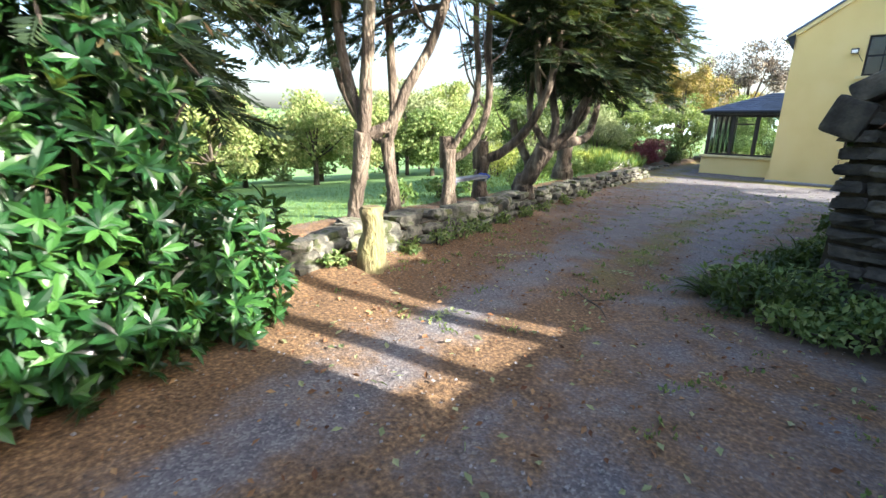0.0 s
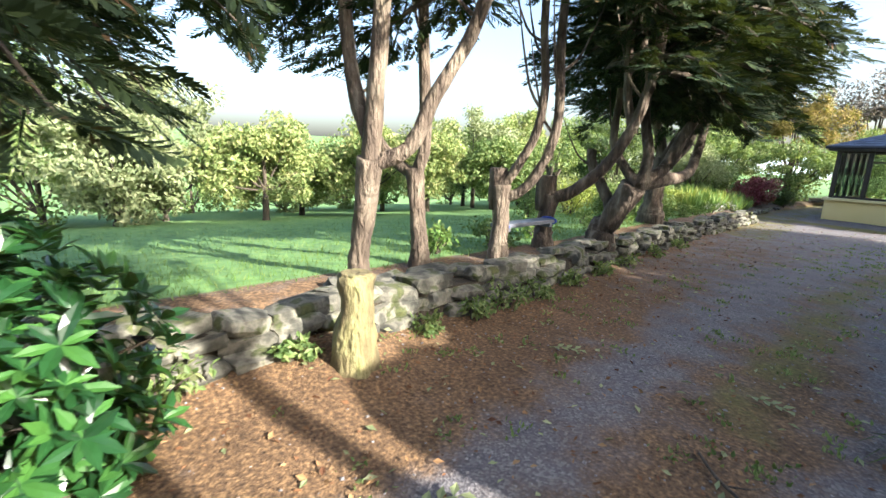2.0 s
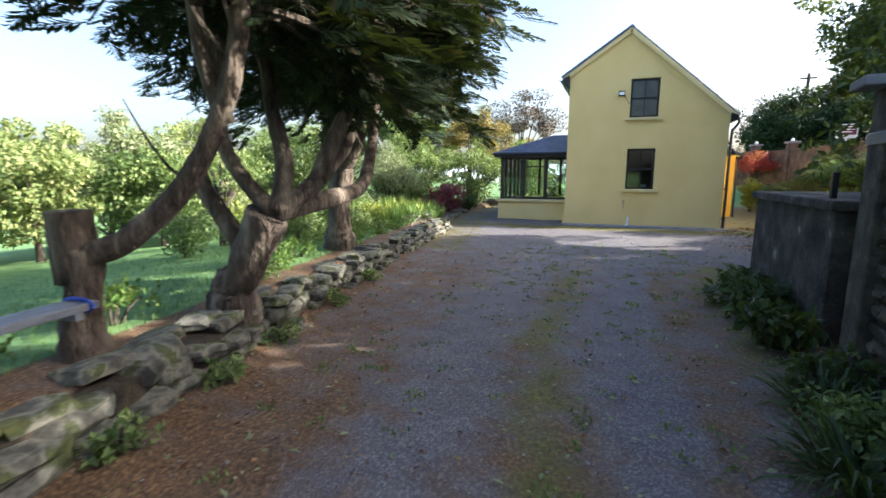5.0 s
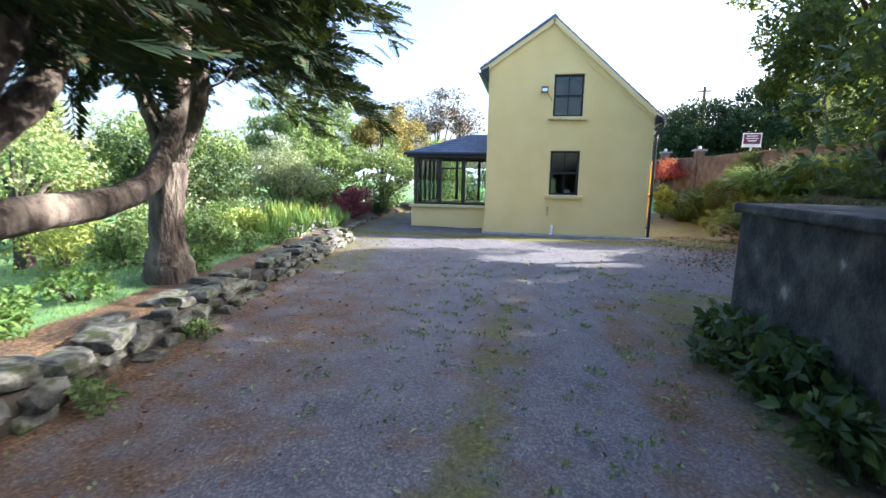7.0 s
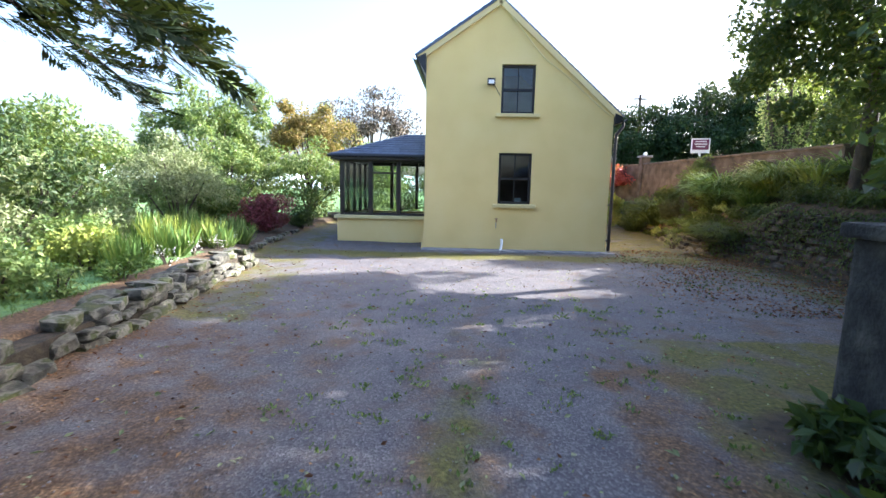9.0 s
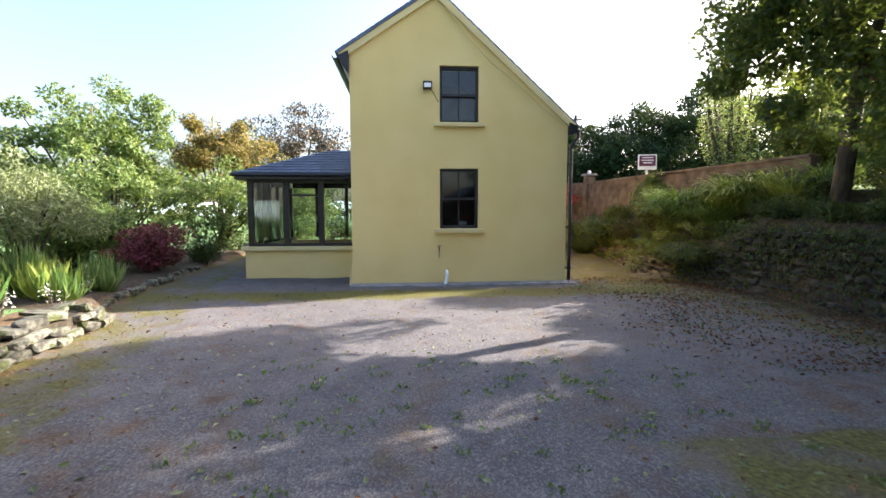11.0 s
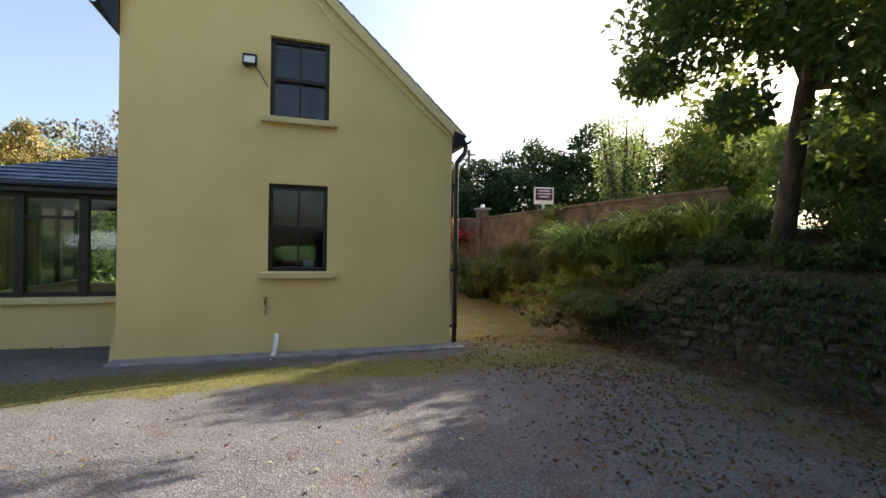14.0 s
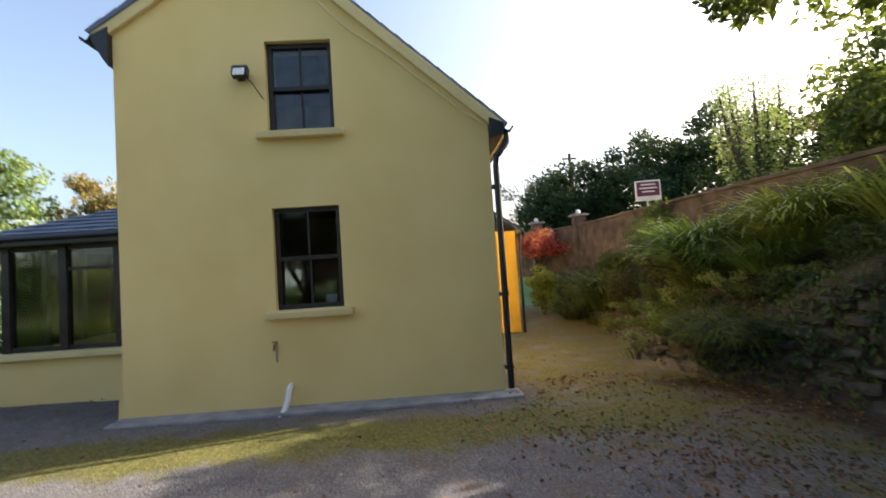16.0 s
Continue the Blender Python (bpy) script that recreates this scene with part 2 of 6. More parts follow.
L_WHITE = leafy("white_petals", [(0, (0.55, 0.55, 0.5)), (1, (0.75, 0.75, 0.7))], 0.7, 0.2, 0.1)


def glass_material():
    m, n, l, b = mat("window_glass", 0.02, 0, 0.5)
    tr = n.new("ShaderNodeBsdfTransparent")
    tr.inputs["Color"].default_value = (0.86, 0.9, 0.9, 1)
    gl = n.new("ShaderNodeBsdfGlossy")
    gl.inputs["Roughness"].default_value = 0.02
    fr = n.new("ShaderNodeFresnel")
    fr.inputs["IOR"].default_value = 1.5
    ms = n.new("ShaderNodeMixShader")
    l.new(fr.outputs[0], ms.inputs[0])
    l.new(tr.outputs[0], ms.inputs[1])
    l.new(gl.outputs[0], ms.inputs[2])
    l.new(ms.outputs[0], n["Material Output"].inputs["Surface"])
    return m


M_GLASS = glass_material()


def far_haze_material():
    """Distant backdrop hills: miles of haze painted pale, the air's light added as glow."""
    m, n, l, b = mat("haze_painted_hills", 1.0, 0, 0.0)
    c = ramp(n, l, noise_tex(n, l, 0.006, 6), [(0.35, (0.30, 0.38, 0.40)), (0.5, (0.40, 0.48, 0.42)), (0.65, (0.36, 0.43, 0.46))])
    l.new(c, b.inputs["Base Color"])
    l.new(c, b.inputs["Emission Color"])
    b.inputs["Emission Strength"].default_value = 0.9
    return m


M_FAR_HAZE = far_haze_material()


# ---- mesh helpers ----
def part(name, bm, material, parent=None, label=""):
    me = bpy.data.meshes.new(name)
    if isinstance(bm, bmesh.types.BMesh):
        bm.to_mesh(me)
        bm.free()
    else:
        me.from_pydata(bm[0].tolist() if hasattr(bm[0], "tolist") else bm[0], [], bm[1].tolist() if hasattr(bm[1], "tolist") else bm[1])
    me.materials.append(material)
    ob = new(name, me)
    if parent:
        ob.parent = parent
    if label:
        ob["label"] = label
    return ob


def thing(name, label, category, at=(0, 0, 0), rz=0.0, group="", kind=""):
    ob = new(name)
    ob.matrix_world = pose(*at, 0, 0, rz)
    bpy.context.view_layer.update()
    return tagged(ob, label, category, group, kind)


def add_box(bm, c, s, rz=0.0, rx=0.0, ry=0.0, bevel=0.0):
    r = bmesh.ops.create_cube(bm, size=1.0, matrix=pose(*c, rx, ry, rz) @ Matrix.Diagonal((*s, 1)))
    if bevel:
        edges = list({e for v in r["verts"] for e in v.link_edges})
        bmesh.ops.bevel(bm, geom=edges, offset=bevel, segments=2, affect="EDGES", profile=0.6)
    return bm


def box(c, s, rz=0.0, rx=0.0, ry=0.0, bevel=0.0):
    return add_box(bmesh.new(), c, s, rz, rx, ry, bevel)


def prism(profile, y0, y1):
    """A solid with an outline in x and z, from y0 to y1."""
    bm = bmesh.new()
    a = [bm.verts.new((x, y0, z)) for x, z in profile]
    b = [bm.verts.new((x, y1, z)) for x, z in profile]
    bm.faces.new(a)
    bm.faces.new(b[::-1])
    for i in range(len(a)):
        j = (i + 1) % len(a)
        bm.faces.new((a[i], b[i], b[j], a[j]))
    bmesh.ops.recalc_face_normals(bm, faces=bm.faces)
    return bm


def smooth_path(points, steps=4):
    """A smooth run of points (with radii) through the given ones."""
    p = np.array(points, float)
    out = []
    for i in range(len(p) - 1):
        a, b, c, d = p[max(i - 1, 0)], p[i], p[i + 1], p[min(i + 2, len(p) - 1)]
        for k in range(steps):
            t = k / steps
            out.append(0.5 * (2 * b + (c - a) * t + (2 * a - 5 * b + 4 * c - d) * t * t + (3 * b - a - 3 * c + d) * t ** 3))
    out.append(p[-1])
    return np.array(out)


def tube(points, segs=8, rough=0.0, steps=4, seed=0):
    """Vertices and faces of a tapered limb through (x, y, z, radius) points."""
    rng = np.random.default_rng(seed)
    p = smooth_path(points, steps)
    verts, faces = [], []
    ref = np.array((0.31, 0.87, 0.2))
    for i, q in enumerate(p):
        d = p[min(i + 1, len(p) - 1), :3] - p[max(i - 1, 0), :3]
        d = d / (np.linalg.norm(d) + 1e-9)
        u = np.cross(d, ref)
        u /= np.linalg.norm(u) + 1e-9
        w = np.cross(d, u)
        for k in range(segs):
            a = 2 * math.pi * k / segs
            r = q[3] * (1 + rough * rng.uniform(-1, 1))
            verts.append(q[:3] + r * (math.cos(a) * u + math.sin(a) * w))
    n = len(p)
    for i in range(n - 1):
        for k in range(segs):
            j = (k + 1) % segs
            faces.append((i * segs + k, i * segs + j, (i + 1) * segs + j, (i + 1) * segs + k))
    faces.append(tuple(range(segs))[::-1])
    faces.append(tuple((n - 1) * segs + k for k in range(segs)))
    return verts, faces


def join(pieces):
    verts, faces = [], []
    for v, f in pieces:
        o = len(verts)
        verts.extend(v)
        faces.extend(tuple(i + o for i in q) for q in f)
    return [tuple(v) for v in verts], faces


def shade_smooth(ob):
    ob.data.polygons.foreach_set("use_smooth", np.ones(len(ob.data.polygons), dtype=bool))
    return ob


def frames_for(dirs, ups):
    """Turns whose y axis follows dirs and whose z axis is near ups."""
    y = dirs / (np.linalg.norm(dirs, axis=1, keepdims=True) + 1e-9)
    x = np.cross(y, ups)
    x /= np.linalg.norm(x, axis=1, keepdims=True) + 1e-9
    z = np.cross(x, y)
    return np.stack([x, y, z], -1)


def scatter(shape, at, turns, sizes):
    """Copies of a small shape (verts, faces) at places, in one mesh."""
    tv, tf = np.array(shape[0], float), shape[1]
    v = np.einsum("nij,kj->nki", turns * np.asarray(sizes)[:, None, None], tv) + at[:, None, :]
    n, k = len(at), len(tv)
    faces = []
    base = (np.arange(n) * k)[:, None]
    for f in tf:
        faces.extend((base + np.array(f)[None, :]).tolist())
    return v.reshape(-1, 3), faces


LEAF = ([(0, 0, 0), (0.26, 0.45, 0.07), (0, 1, -0.05), (-0.26, 0.45, 0.07)], [(0, 1, 2), (0, 2, 3)])
LONG_LEAF = ([(0, 0, 0), (0.13, 0.3, 0.05), (0.15, 0.65, 0.03), (0, 1, -0.10), (-0.15, 0.65, 0.03), (-0.13, 0.3, 0.05), (0, 0.5, 0)],
             [(0, 1, 6), (1, 2, 6), (2, 3, 6), (3, 4, 6), (4, 5, 6), (5, 0, 6)])
BLADE = ([(-0.03, 0, 0), (0.03, 0, 0), (0.025, 0.55, 0.06), (0, 1, -0.12), (-0.025, 0.55, 0.06)], [(0, 1, 2, 4), (4, 2, 3)])

ARCH = ([(-0.03, 0, 0), (0.03, 0, 0), (0.032, 0.36, 0.04), (0.028, 0.66, 0.17), (0.02, 0.84, 0.38), (0, 0.86, 0.66), (-0.02, 0.84, 0.38), (-0.028, 0.66, 0.17), (-0.032, 0.36, 0.04)], [(0, 1, 2, 8), (8, 2, 3, 7), (7, 3, 4, 6), (6, 4, 5)])


def spray_shape():
    """A flat feathery frond of a cypress."""
    v, f = [], []
    rng = np.random.default_rng(3)
    for i in range(7):
        y = 0.08 + 0.13 * i
        for s in (-1, 1):
            ln = (0.42 - 0.045 * i) * rng.uniform(0.8, 1.15)
            a = math.radians(48 + rng.uniform(-10, 10))
            tip = (s * ln * math.sin(a), y + ln * math.cos(a), rng.uniform(-0.06, 0.04))
            o = len(v)
            v += [(0, y - 0.03, 0), (s * ln * 0.5 * math.sin(a) + 0.03, y + ln * 0.5 * math.cos(a) - 0.04 * s, 0.0), tip, (s * ln * 0.5 * math.sin(a) - 0.03, y + ln * 0.5 * math.cos(a) + 0.05, 0.0)]
            f.append((o, o + 1, o + 2, o + 3))
    o = len(v)
    v += [(-0.02, 0, 0), (0.02, 0, 0), (0.0, 1.08, -0.05)]
    f.append((o, o + 1, o + 2))
    return v, f


SPRAY = spray_shape()


# ---- the lie of the land ----
WALL_LINE = [(-2.75, -3.0), (-2.95, 0.3), (-3.1, 1.6), (-3.3, 3.2), (-3.75, 5.5), (-4.2, 7.5), (-4.9, 10.5), (-5.25, 12.5), (-5.6, 14.5), (-5.95, 16.7)]
BED_LINE = WALL_LINE + [(-6.5, 18.0), (-6.9, 20.0), (-7.2, 23.0), (-7.6, 30.0), (-7.6, 400.0)]
BANK_LINE = [(3.2, -400.0), (3.2, 11.0), (4.5, 14.0), (5.0, 16.0), (5.0, 18.0), (4.6, 19.4), (4.15, 20.5), (4.4, 22.0), (5.0, 25.0), (5.6, 29.0), (5.8, 400.0)]


def along(line, y):
    return np.interp(y, [p[1] for p in line], [p[0] for p in line])


def ramp01(v, a, b):
    t = np.clip((v - a) / (b - a), 0, 1)
    return t * t * (3 - 2 * t)


def drive_height(y):
    return np.interp(y, [-60, -5, 0, 3, 6, 9, 12, 16, 20, 60], [0.6, -0.02, -0.10, -0.17, -0.26, -0.36, -0.43, -0.49, -0.52, -0.6])


def ground_height(x, y):
    z = drive_height(y)
    d = along(BED_LINE, y) - x
    raised = np.where(y > 15.5, 0.30 - 0.12 * ramp01(y, 16, 19), 0.30)
    left = ramp01(d, -0.06, 0.10) * raised - np.clip(d - 0.9, 0, 22) * 0.105 - np.clip(d - 23, 0, 250) * 0.16
    bank = 0.06 * ramp01(d, -0.6, -0.15) * (1 - ramp01(y, 12, 15))
    z = z + np.where(d < 0.05, bank, 0)
    z = z + 0.10 * np.exp(-((x + 2.85) ** 2 + (y - 2.5) ** 2) / 0.14)
    left = left + np.clip(d - 500, 0, 2500) * 0.05
    e = x - along(BANK_LINE, y)
    high = np.interp(y, [9, 12, 18.6, 19.7, 24, 60], [0.3, 1.1, 1.25, 0.40, 0.35, 0.35])
    right = ramp01(e, 0.05, 0.28) * high + np.clip(e, 0, 2.2) * (1.95 - high) / 2.2 + np.clip(e - 6, 0, 200) * 0.06
    right = right * ramp01(y, 7.0, 12.5)
    return z + np.where(d > -0.06, left, 0) + np.where(e > 0.05, right, 0)


def gh(x, y):
    return float(ground_height(np.array(x, float), np.array(y, float)))


def stretched(lo, hi, step, far):
    core = list(np.arange(lo, hi + 1e-6, step))
    out, s, v = [], step, hi
    while v < far:
        s *= 1.28
        v += s
        out.append(v)
    back, s, v = [], step, lo
    while v > -far:
        s *= 1.28
        v -= s
        back.append(v)
    return np.array(back[::-1] + core + out)


def build_ground():
    xs, ys = stretched(-9.0, 8.0, 0.14, 3200), stretched(-3.0, 31.0, 0.14, 3200)
    X, Y = np.meshgrid(xs, ys)
    Z = ground_height(X, Y)
    near = (np.abs(X) < 30) & (np.abs(Y) < 60)
    rng = np.random.default_rng(5)
    wob = np.array([noise.noise((float(a) * 0.7, float(b) * 0.7, 3)) * 0.03 + noise.noise((float(a) * 2.5, float(b) * 2.5, 7)) * 0.012 if n else 0.0 for a, b, n in zip(X.ravel(), Y.ravel(), near.ravel())]).reshape(X.shape)
    Z = Z + wob
    nx, ny = len(xs), len(ys)
    verts = np.stack([X, Y, Z], -1).reshape(-1, 3)
    i = np.arange(nx * ny).reshape(ny, nx)
    faces = np.stack([i[:-1, :-1], i[:-1, 1:], i[1:, 1:], i[1:, :-1]], -1).reshape(-1, 4)
    ob = part("ground", (verts, faces), M_GROUND)
    tagged(ob, "gravel drive with brown needle litter, moss and lawn beside it", "ground", kind="structure")
    shade_smooth(ob)
    d = along(BED_LINE, Y) - X
    e = X - along(BANK_LINE, Y)
    centre = np.interp(Y, [-5, 0, 4, 8, 11, 14], [0.2, -0.35, -1.15, -1.75, -1.75, -1.6])
    off = X - centre
    on_drive = (d < 0) & (e < 0)
    tracks = np.exp(-((off - 0.68) / 0.42) ** 2) + np.exp(-((off + 0.68) / 0.42) ** 2)
    far_yard = ramp01(Y, 10.5, 15)
    litter = np.where(on_drive, np.clip(0.85 - 0.75 * tracks, 0, 1) * (1 - 0.4 * ramp01(Y, 4, 8)) * (1 - 0.6 * far_yard) + 0.22 * (1 - ramp01(Y, 2, 9)), 0.0)
    edge = np.exp(-(np.clip(-d, 0, 9) / 0.5) ** 2)
    litter = np.where(on_drive, np.maximum(litter, 0.95 * edge * (1 - 0.3 * far_yard)), np.where((d >= 0) & (d < 0.7), 0.8, 0.0))
    litter = np.where((e < 0) & (X > -0.6) & (Y < 12), 0.55, litter)
    moss = np.where(on_drive, 0.55 * np.exp(-(off / 0.3) ** 2) * ramp01(Y, 2.5, 5) * (1 - far_yard), 0)
    moss = np.maximum(moss, np.where(on_drive, 0.95 * np.exp(-((Y - 18.8) / 0.6) ** 2) * (X > -7) * (X < 3.6), 0))
    moss = np.maximum(moss, np.where(on_drive, 0.62 * ramp01(X, 1.2, 2.6) * ramp01(Y, 17.0, 19.0), 0))
    moss = np.maximum(moss, np.where(on_drive & (X > 2.6) & (Y > 13.5), 0.55 * ramp01(X, 2.4, 4), 0))
    moss = np.maximum(moss, np.where(on_drive & (off > 1.35) & (Y > 6) & (Y < 13), 0.66 * ramp01(off, 1.2, 2.0), 0))
    moss = np.maximum(moss, np.where(on_drive & (-d < 1.3) & (Y > 13), 0.5, 0))
    soil_shade = np.where((d >= 0.0) & (Y > 16.3) & (d < 4), 0.8, 0.0)
    soil_shade = np.maximum(soil_shade, np.where(e > 0.1, 0.75, 0))
    # shade on the yard along the retaining wall, painted with the dark earth colour
    soil_shade = np.maximum(soil_shade, np.where((Y > 12) & (Y < 20), 0.6 * ramp01(e, -1.6, -0.2), 0))
    soil_shade = np.maximum(soil_shade, 0.62 * ramp01(X, -0.5, 0.4) * ramp01(Y, 2.6, 4.2) * (1 - ramp01(Y, 11, 12)))
    lawn = np.where((d > 0.4) & (Y < 16.5), ramp01(d, 0.4, 0.8), 0.0)
    lawn = np.where((d > 4) | (e > 3.2) | (Y < -6) | (Y > 32), 1.0, lawn)
    for name, a in (("litter", litter), ("moss", moss), ("soil_shade", soil_shade), ("lawn", lawn)):
        at = ob.data.attributes.new(name, "FLOAT", "POINT")
        at.data.foreach_set("value", a.ravel().astype(np.float32))
    return ob


ground = build_ground()


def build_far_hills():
    """Low hills beyond the valley, their haze put into a pale glowing material."""
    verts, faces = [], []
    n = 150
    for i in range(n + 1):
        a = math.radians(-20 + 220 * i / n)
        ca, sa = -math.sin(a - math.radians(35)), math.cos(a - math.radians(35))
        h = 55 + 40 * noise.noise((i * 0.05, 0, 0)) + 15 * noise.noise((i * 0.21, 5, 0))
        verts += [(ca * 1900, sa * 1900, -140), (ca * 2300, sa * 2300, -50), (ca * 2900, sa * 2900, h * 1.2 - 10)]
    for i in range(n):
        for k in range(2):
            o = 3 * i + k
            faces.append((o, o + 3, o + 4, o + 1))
    tagged(part("backdrop", (verts, faces), M_FAR_HAZE), "hills far across the valley, haze painted in as pale blue-green", "hills", kind="structure")


build_far_hills()


# ---- the house ----
GY = 20.0
HX0, HX1, RIDGE_X, RIDGE_Z = -2.76, 1.87, -0.98, 5.57
WL_Z, WR_Z, BASE_Z, BACK_Y = 4.28, 3.02, -0.75, 28.0


def wall_with_holes(outline_top, x0, x1, z0, y0, y1, holes):
    """A wall in the x z plane: columns between the edges of its openings, up to a sloping top."""
    bm = bmesh.new()
    cuts = sorted({x0, x1, *[p[0] for p in outline_top if x0 < p[0] < x1], *[h[0] for h in holes], *[h[1] for h in holes]})

    def top(x):
        return float(np.interp(x, [p[0] for p in outline_top], [p[1] for p in outline_top]))

    def slab(a, b, za, zb0, zb1):
        pts = [(a, za), (b, za), (b, zb1), (a, zb0)]
        f = [bm.verts.new((x, y0, z)) for x, z in pts]
        g = [bm.verts.new((x, y1, z)) for x, z in pts]
        bm.faces.new(f)
        bm.faces.new(g[::-1])
        for i in range(4):
            j = (i + 1) % 4
            bm.faces.new((f[i], g[i], g[j], f[j]))

    for a, b in zip(cuts[:-1], cuts[1:]):
        inside = sorted([h for h in holes if h[0] <= a + 1e-6 and h[1] >= b - 1e-6], key=lambda h: h[2])
        z = z0
        for h in inside:
            slab(a, b, z, h[2], h[2])
            z = h[3]
        slab(a, b, z, top(a), top(b))
    bmesh.ops.remove_doubles(bm, verts=bm.verts, dist=0.0005)
    bmesh.ops.recalc_face_normals(bm, faces=bm.faces)
    return bm


UPPER = (-0.90, -0.07, 2.90, 4.07)
LOWER = (-0.90, -0.07, 0.67, 1.945)
house = thing("house", "two-storey pale yellow rendered house with slate roof", "house", kind="structure")


def sash_window(name, hole, y, parent, label):
    x0, x1, z0, z1 = hole
    w = part(name, box(((x0 + x1) / 2, y + 0.13, z1 - 0.03), (x1 - x0, 0.09, 0.06), bevel=0.006), M_FRAME, parent, label)
    mid = (z0 + z1) / 2
    for c, s in (((x0 + 0.03, y + 0.13, mid), (0.06, 0.09, z1 - z0 - 0.12)), ((x1 - 0.03, y + 0.13, mid), (0.06, 0.09, z1 - z0 - 0.12)), (((x0 + x1) / 2, y + 0.13, z0 + 0.03), (x1 - x0, 0.09, 0.06))):
        part("window_frame", box(c, s, bevel=0.006), M_FRAME, w)
    part("meeting_rail", box(((x0 + x1) / 2, y + 0.12, mid), (x1 - x0 - 0.12, 0.07, 0.055), bevel=0.005), M_FRAME, w)
    for k in range(2):
        yy = y + (0.12, 0.15)[k]
        za, zb = ((mid + 0.028, z1 - 0.06), (z0 + 0.06, mid - 0.028))[k]
        part("glazing_bar", box(((x0 + x1) / 2, yy, (za + zb) / 2), (0.028, 0.04, zb - za), bevel=0.004), M_FRAME, w)
        for s in (-1, 1):
            xa = (x0 + x1) / 2 + s * (x1 - x0 - 0.092) / 4
            p = part("pane", box((xa, yy + 0.005, (za + zb) / 2), ((x1 - x0 - 0.15) / 2, 0.006, zb - za)), M_GLASS, w)
            p.visible_shadow = False
    part("window_sill", box(((x0 + x1) / 2, y - 0.02, z0 - 0.045), (x1 - x0 + 0.24, 0.2, 0.085), rx=4, bevel=0.012), M_YELLOW_TRIM, parent, "pale yellow painted sill")
    return w


def build_house():
    tops = [(HX0, WL_Z), (RIDGE_X, RIDGE_Z - 0.1), (HX1, WR_Z)]
    part("gable_wall", wall_with_holes(tops, HX0, HX1, BASE_Z, GY, GY + 0.42, [UPPER, LOWER]), M_YELLOW, house)
    part("side_wall", box((HX0 + 0.2, (GY + BACK_Y) / 2 + 0.21, (BASE_Z + WL_Z) / 2 - 0.03), (0.4, BACK_Y - GY - 0.42, WL_Z - BASE_Z - 0.06)), M_YELLOW, house)
    part("side_wall", box((HX1 - 0.2, (GY + BACK_Y) / 2 + 0.21, (BASE_Z + WR_Z) / 2 - 0.03), (0.4, BACK_Y - GY - 0.42, WR_Z - BASE_Z - 0.06)), M_YELLOW, house)
    part("back_wall", wall_with_holes(tops, HX0, HX1, BASE_Z, BACK_Y, BACK_Y + 0.3, []), M_YELLOW, house)
    part("flared_corner", prism([(HX0 - 0.09, -0.75), (HX0 - 0.003, -0.75), (HX0 - 0.003, -0.05), (HX0 - 0.06, -0.3)], GY + 0.003, GY + 0.5), M_YELLOW, house)
    # inside: floors, a back partition, ceiling
    for z in (-0.35, 2.35):
        part("room_floor", box(((HX0 + HX1) / 2, GY + 2.2, z), (HX1 - HX0 - 0.82, 3.5, 0.12)), M_ROOM_FLOOR, house)
    part("partition", box(((HX0 + HX1) / 2, GY + 4.0, 2.2), (HX1 - HX0 - 0.82, 0.1, 5.0)), M_ROOM, house)
    # slopes of the roof, with an overhang at the gable
    for side in (-1, 1):
        ex, ez = ((-2.99, 4.22), (2.08, 2.84))[side > 0]
        dx, dz = RIDGE_X - ex, RIDGE_Z - ez
        ln = math.hypot(dx, dz)
        ang = -math.degrees(math.atan2(dz, dx)) if side < 0 else math.degrees(math.atan2(dz, -dx))
        cx, cz = (RIDGE_X + ex) / 2, (RIDGE_Z + ez) / 2
        up = Vector((math.sin(math.radians(ang)), 0, math.cos(math.radians(ang))))
        lip = 0.09 if side < 0 else -0.01
        roof = part("roof", box((cx + up.x * 0.03, (GY + BACK_Y - lip) / 2 + 0.12, cz + up.z * 0.03), (ln, BACK_Y - GY + 0.24 + lip, 0.05), ry=ang), M_SLATE, house, "blue-grey slate roof slope")
        rows = int(ln / 0.22)
        for k in range(rows):
            s = (k + 0.5) / rows - 0.5
            c = Vector((cx, (GY + BACK_Y - lip) / 2 + 0.12, cz)) + Vector((math.cos(math.radians(ang)), 0, -math.sin(math.radians(ang)))) * (s * ln) + up * 0.066
            part("slate_course", box(c, (ln / rows + 0.03, BACK_Y - GY + 0.22 + lip, 0.012), ry=ang + 2.5 * side), M_SLATE, roof)
        part("verge_band", box((cx - up.x * 0.06, GY - 0.035, cz - up.z * 0.06), (ln - 0.03, 0.07, 0.13), ry=ang, bevel=0.01), M_YELLOW_TRIM, house, "cream plaster verge band")
    part("ridge_tile", prism([(RIDGE_X - 0.12, RIDGE_Z - 0.03), (RIDGE_X, RIDGE_Z + 0.10), (RIDGE_X + 0.12, RIDGE_Z - 0.03)], GY - 0.06, BACK_Y + 0.25), M_SLATE, house)
    # boxed eaves, gutter and downpipe
    part("boxed_eave", prism([(-2.99, 4.19), (HX0 - 0.005, 4.30), (HX0 - 0.005, 3.80), (-2.83, 3.90)], GY - 0.085, BACK_Y), M_BLACK, house, "black painted boxed eave")
    part("boxed_eave", prism([(HX1 + 0.005, 2.93), (2.06, 2.86), (2.06, 2.72), (HX1 + 0.005, 2.66)], GY - 0.085, BACK_Y), M_BLACK, house, "black painted boxed eave")
    for gx, gz in ((-3.03, 4.18), (2.11, 2.80)):
        v, f = [], []
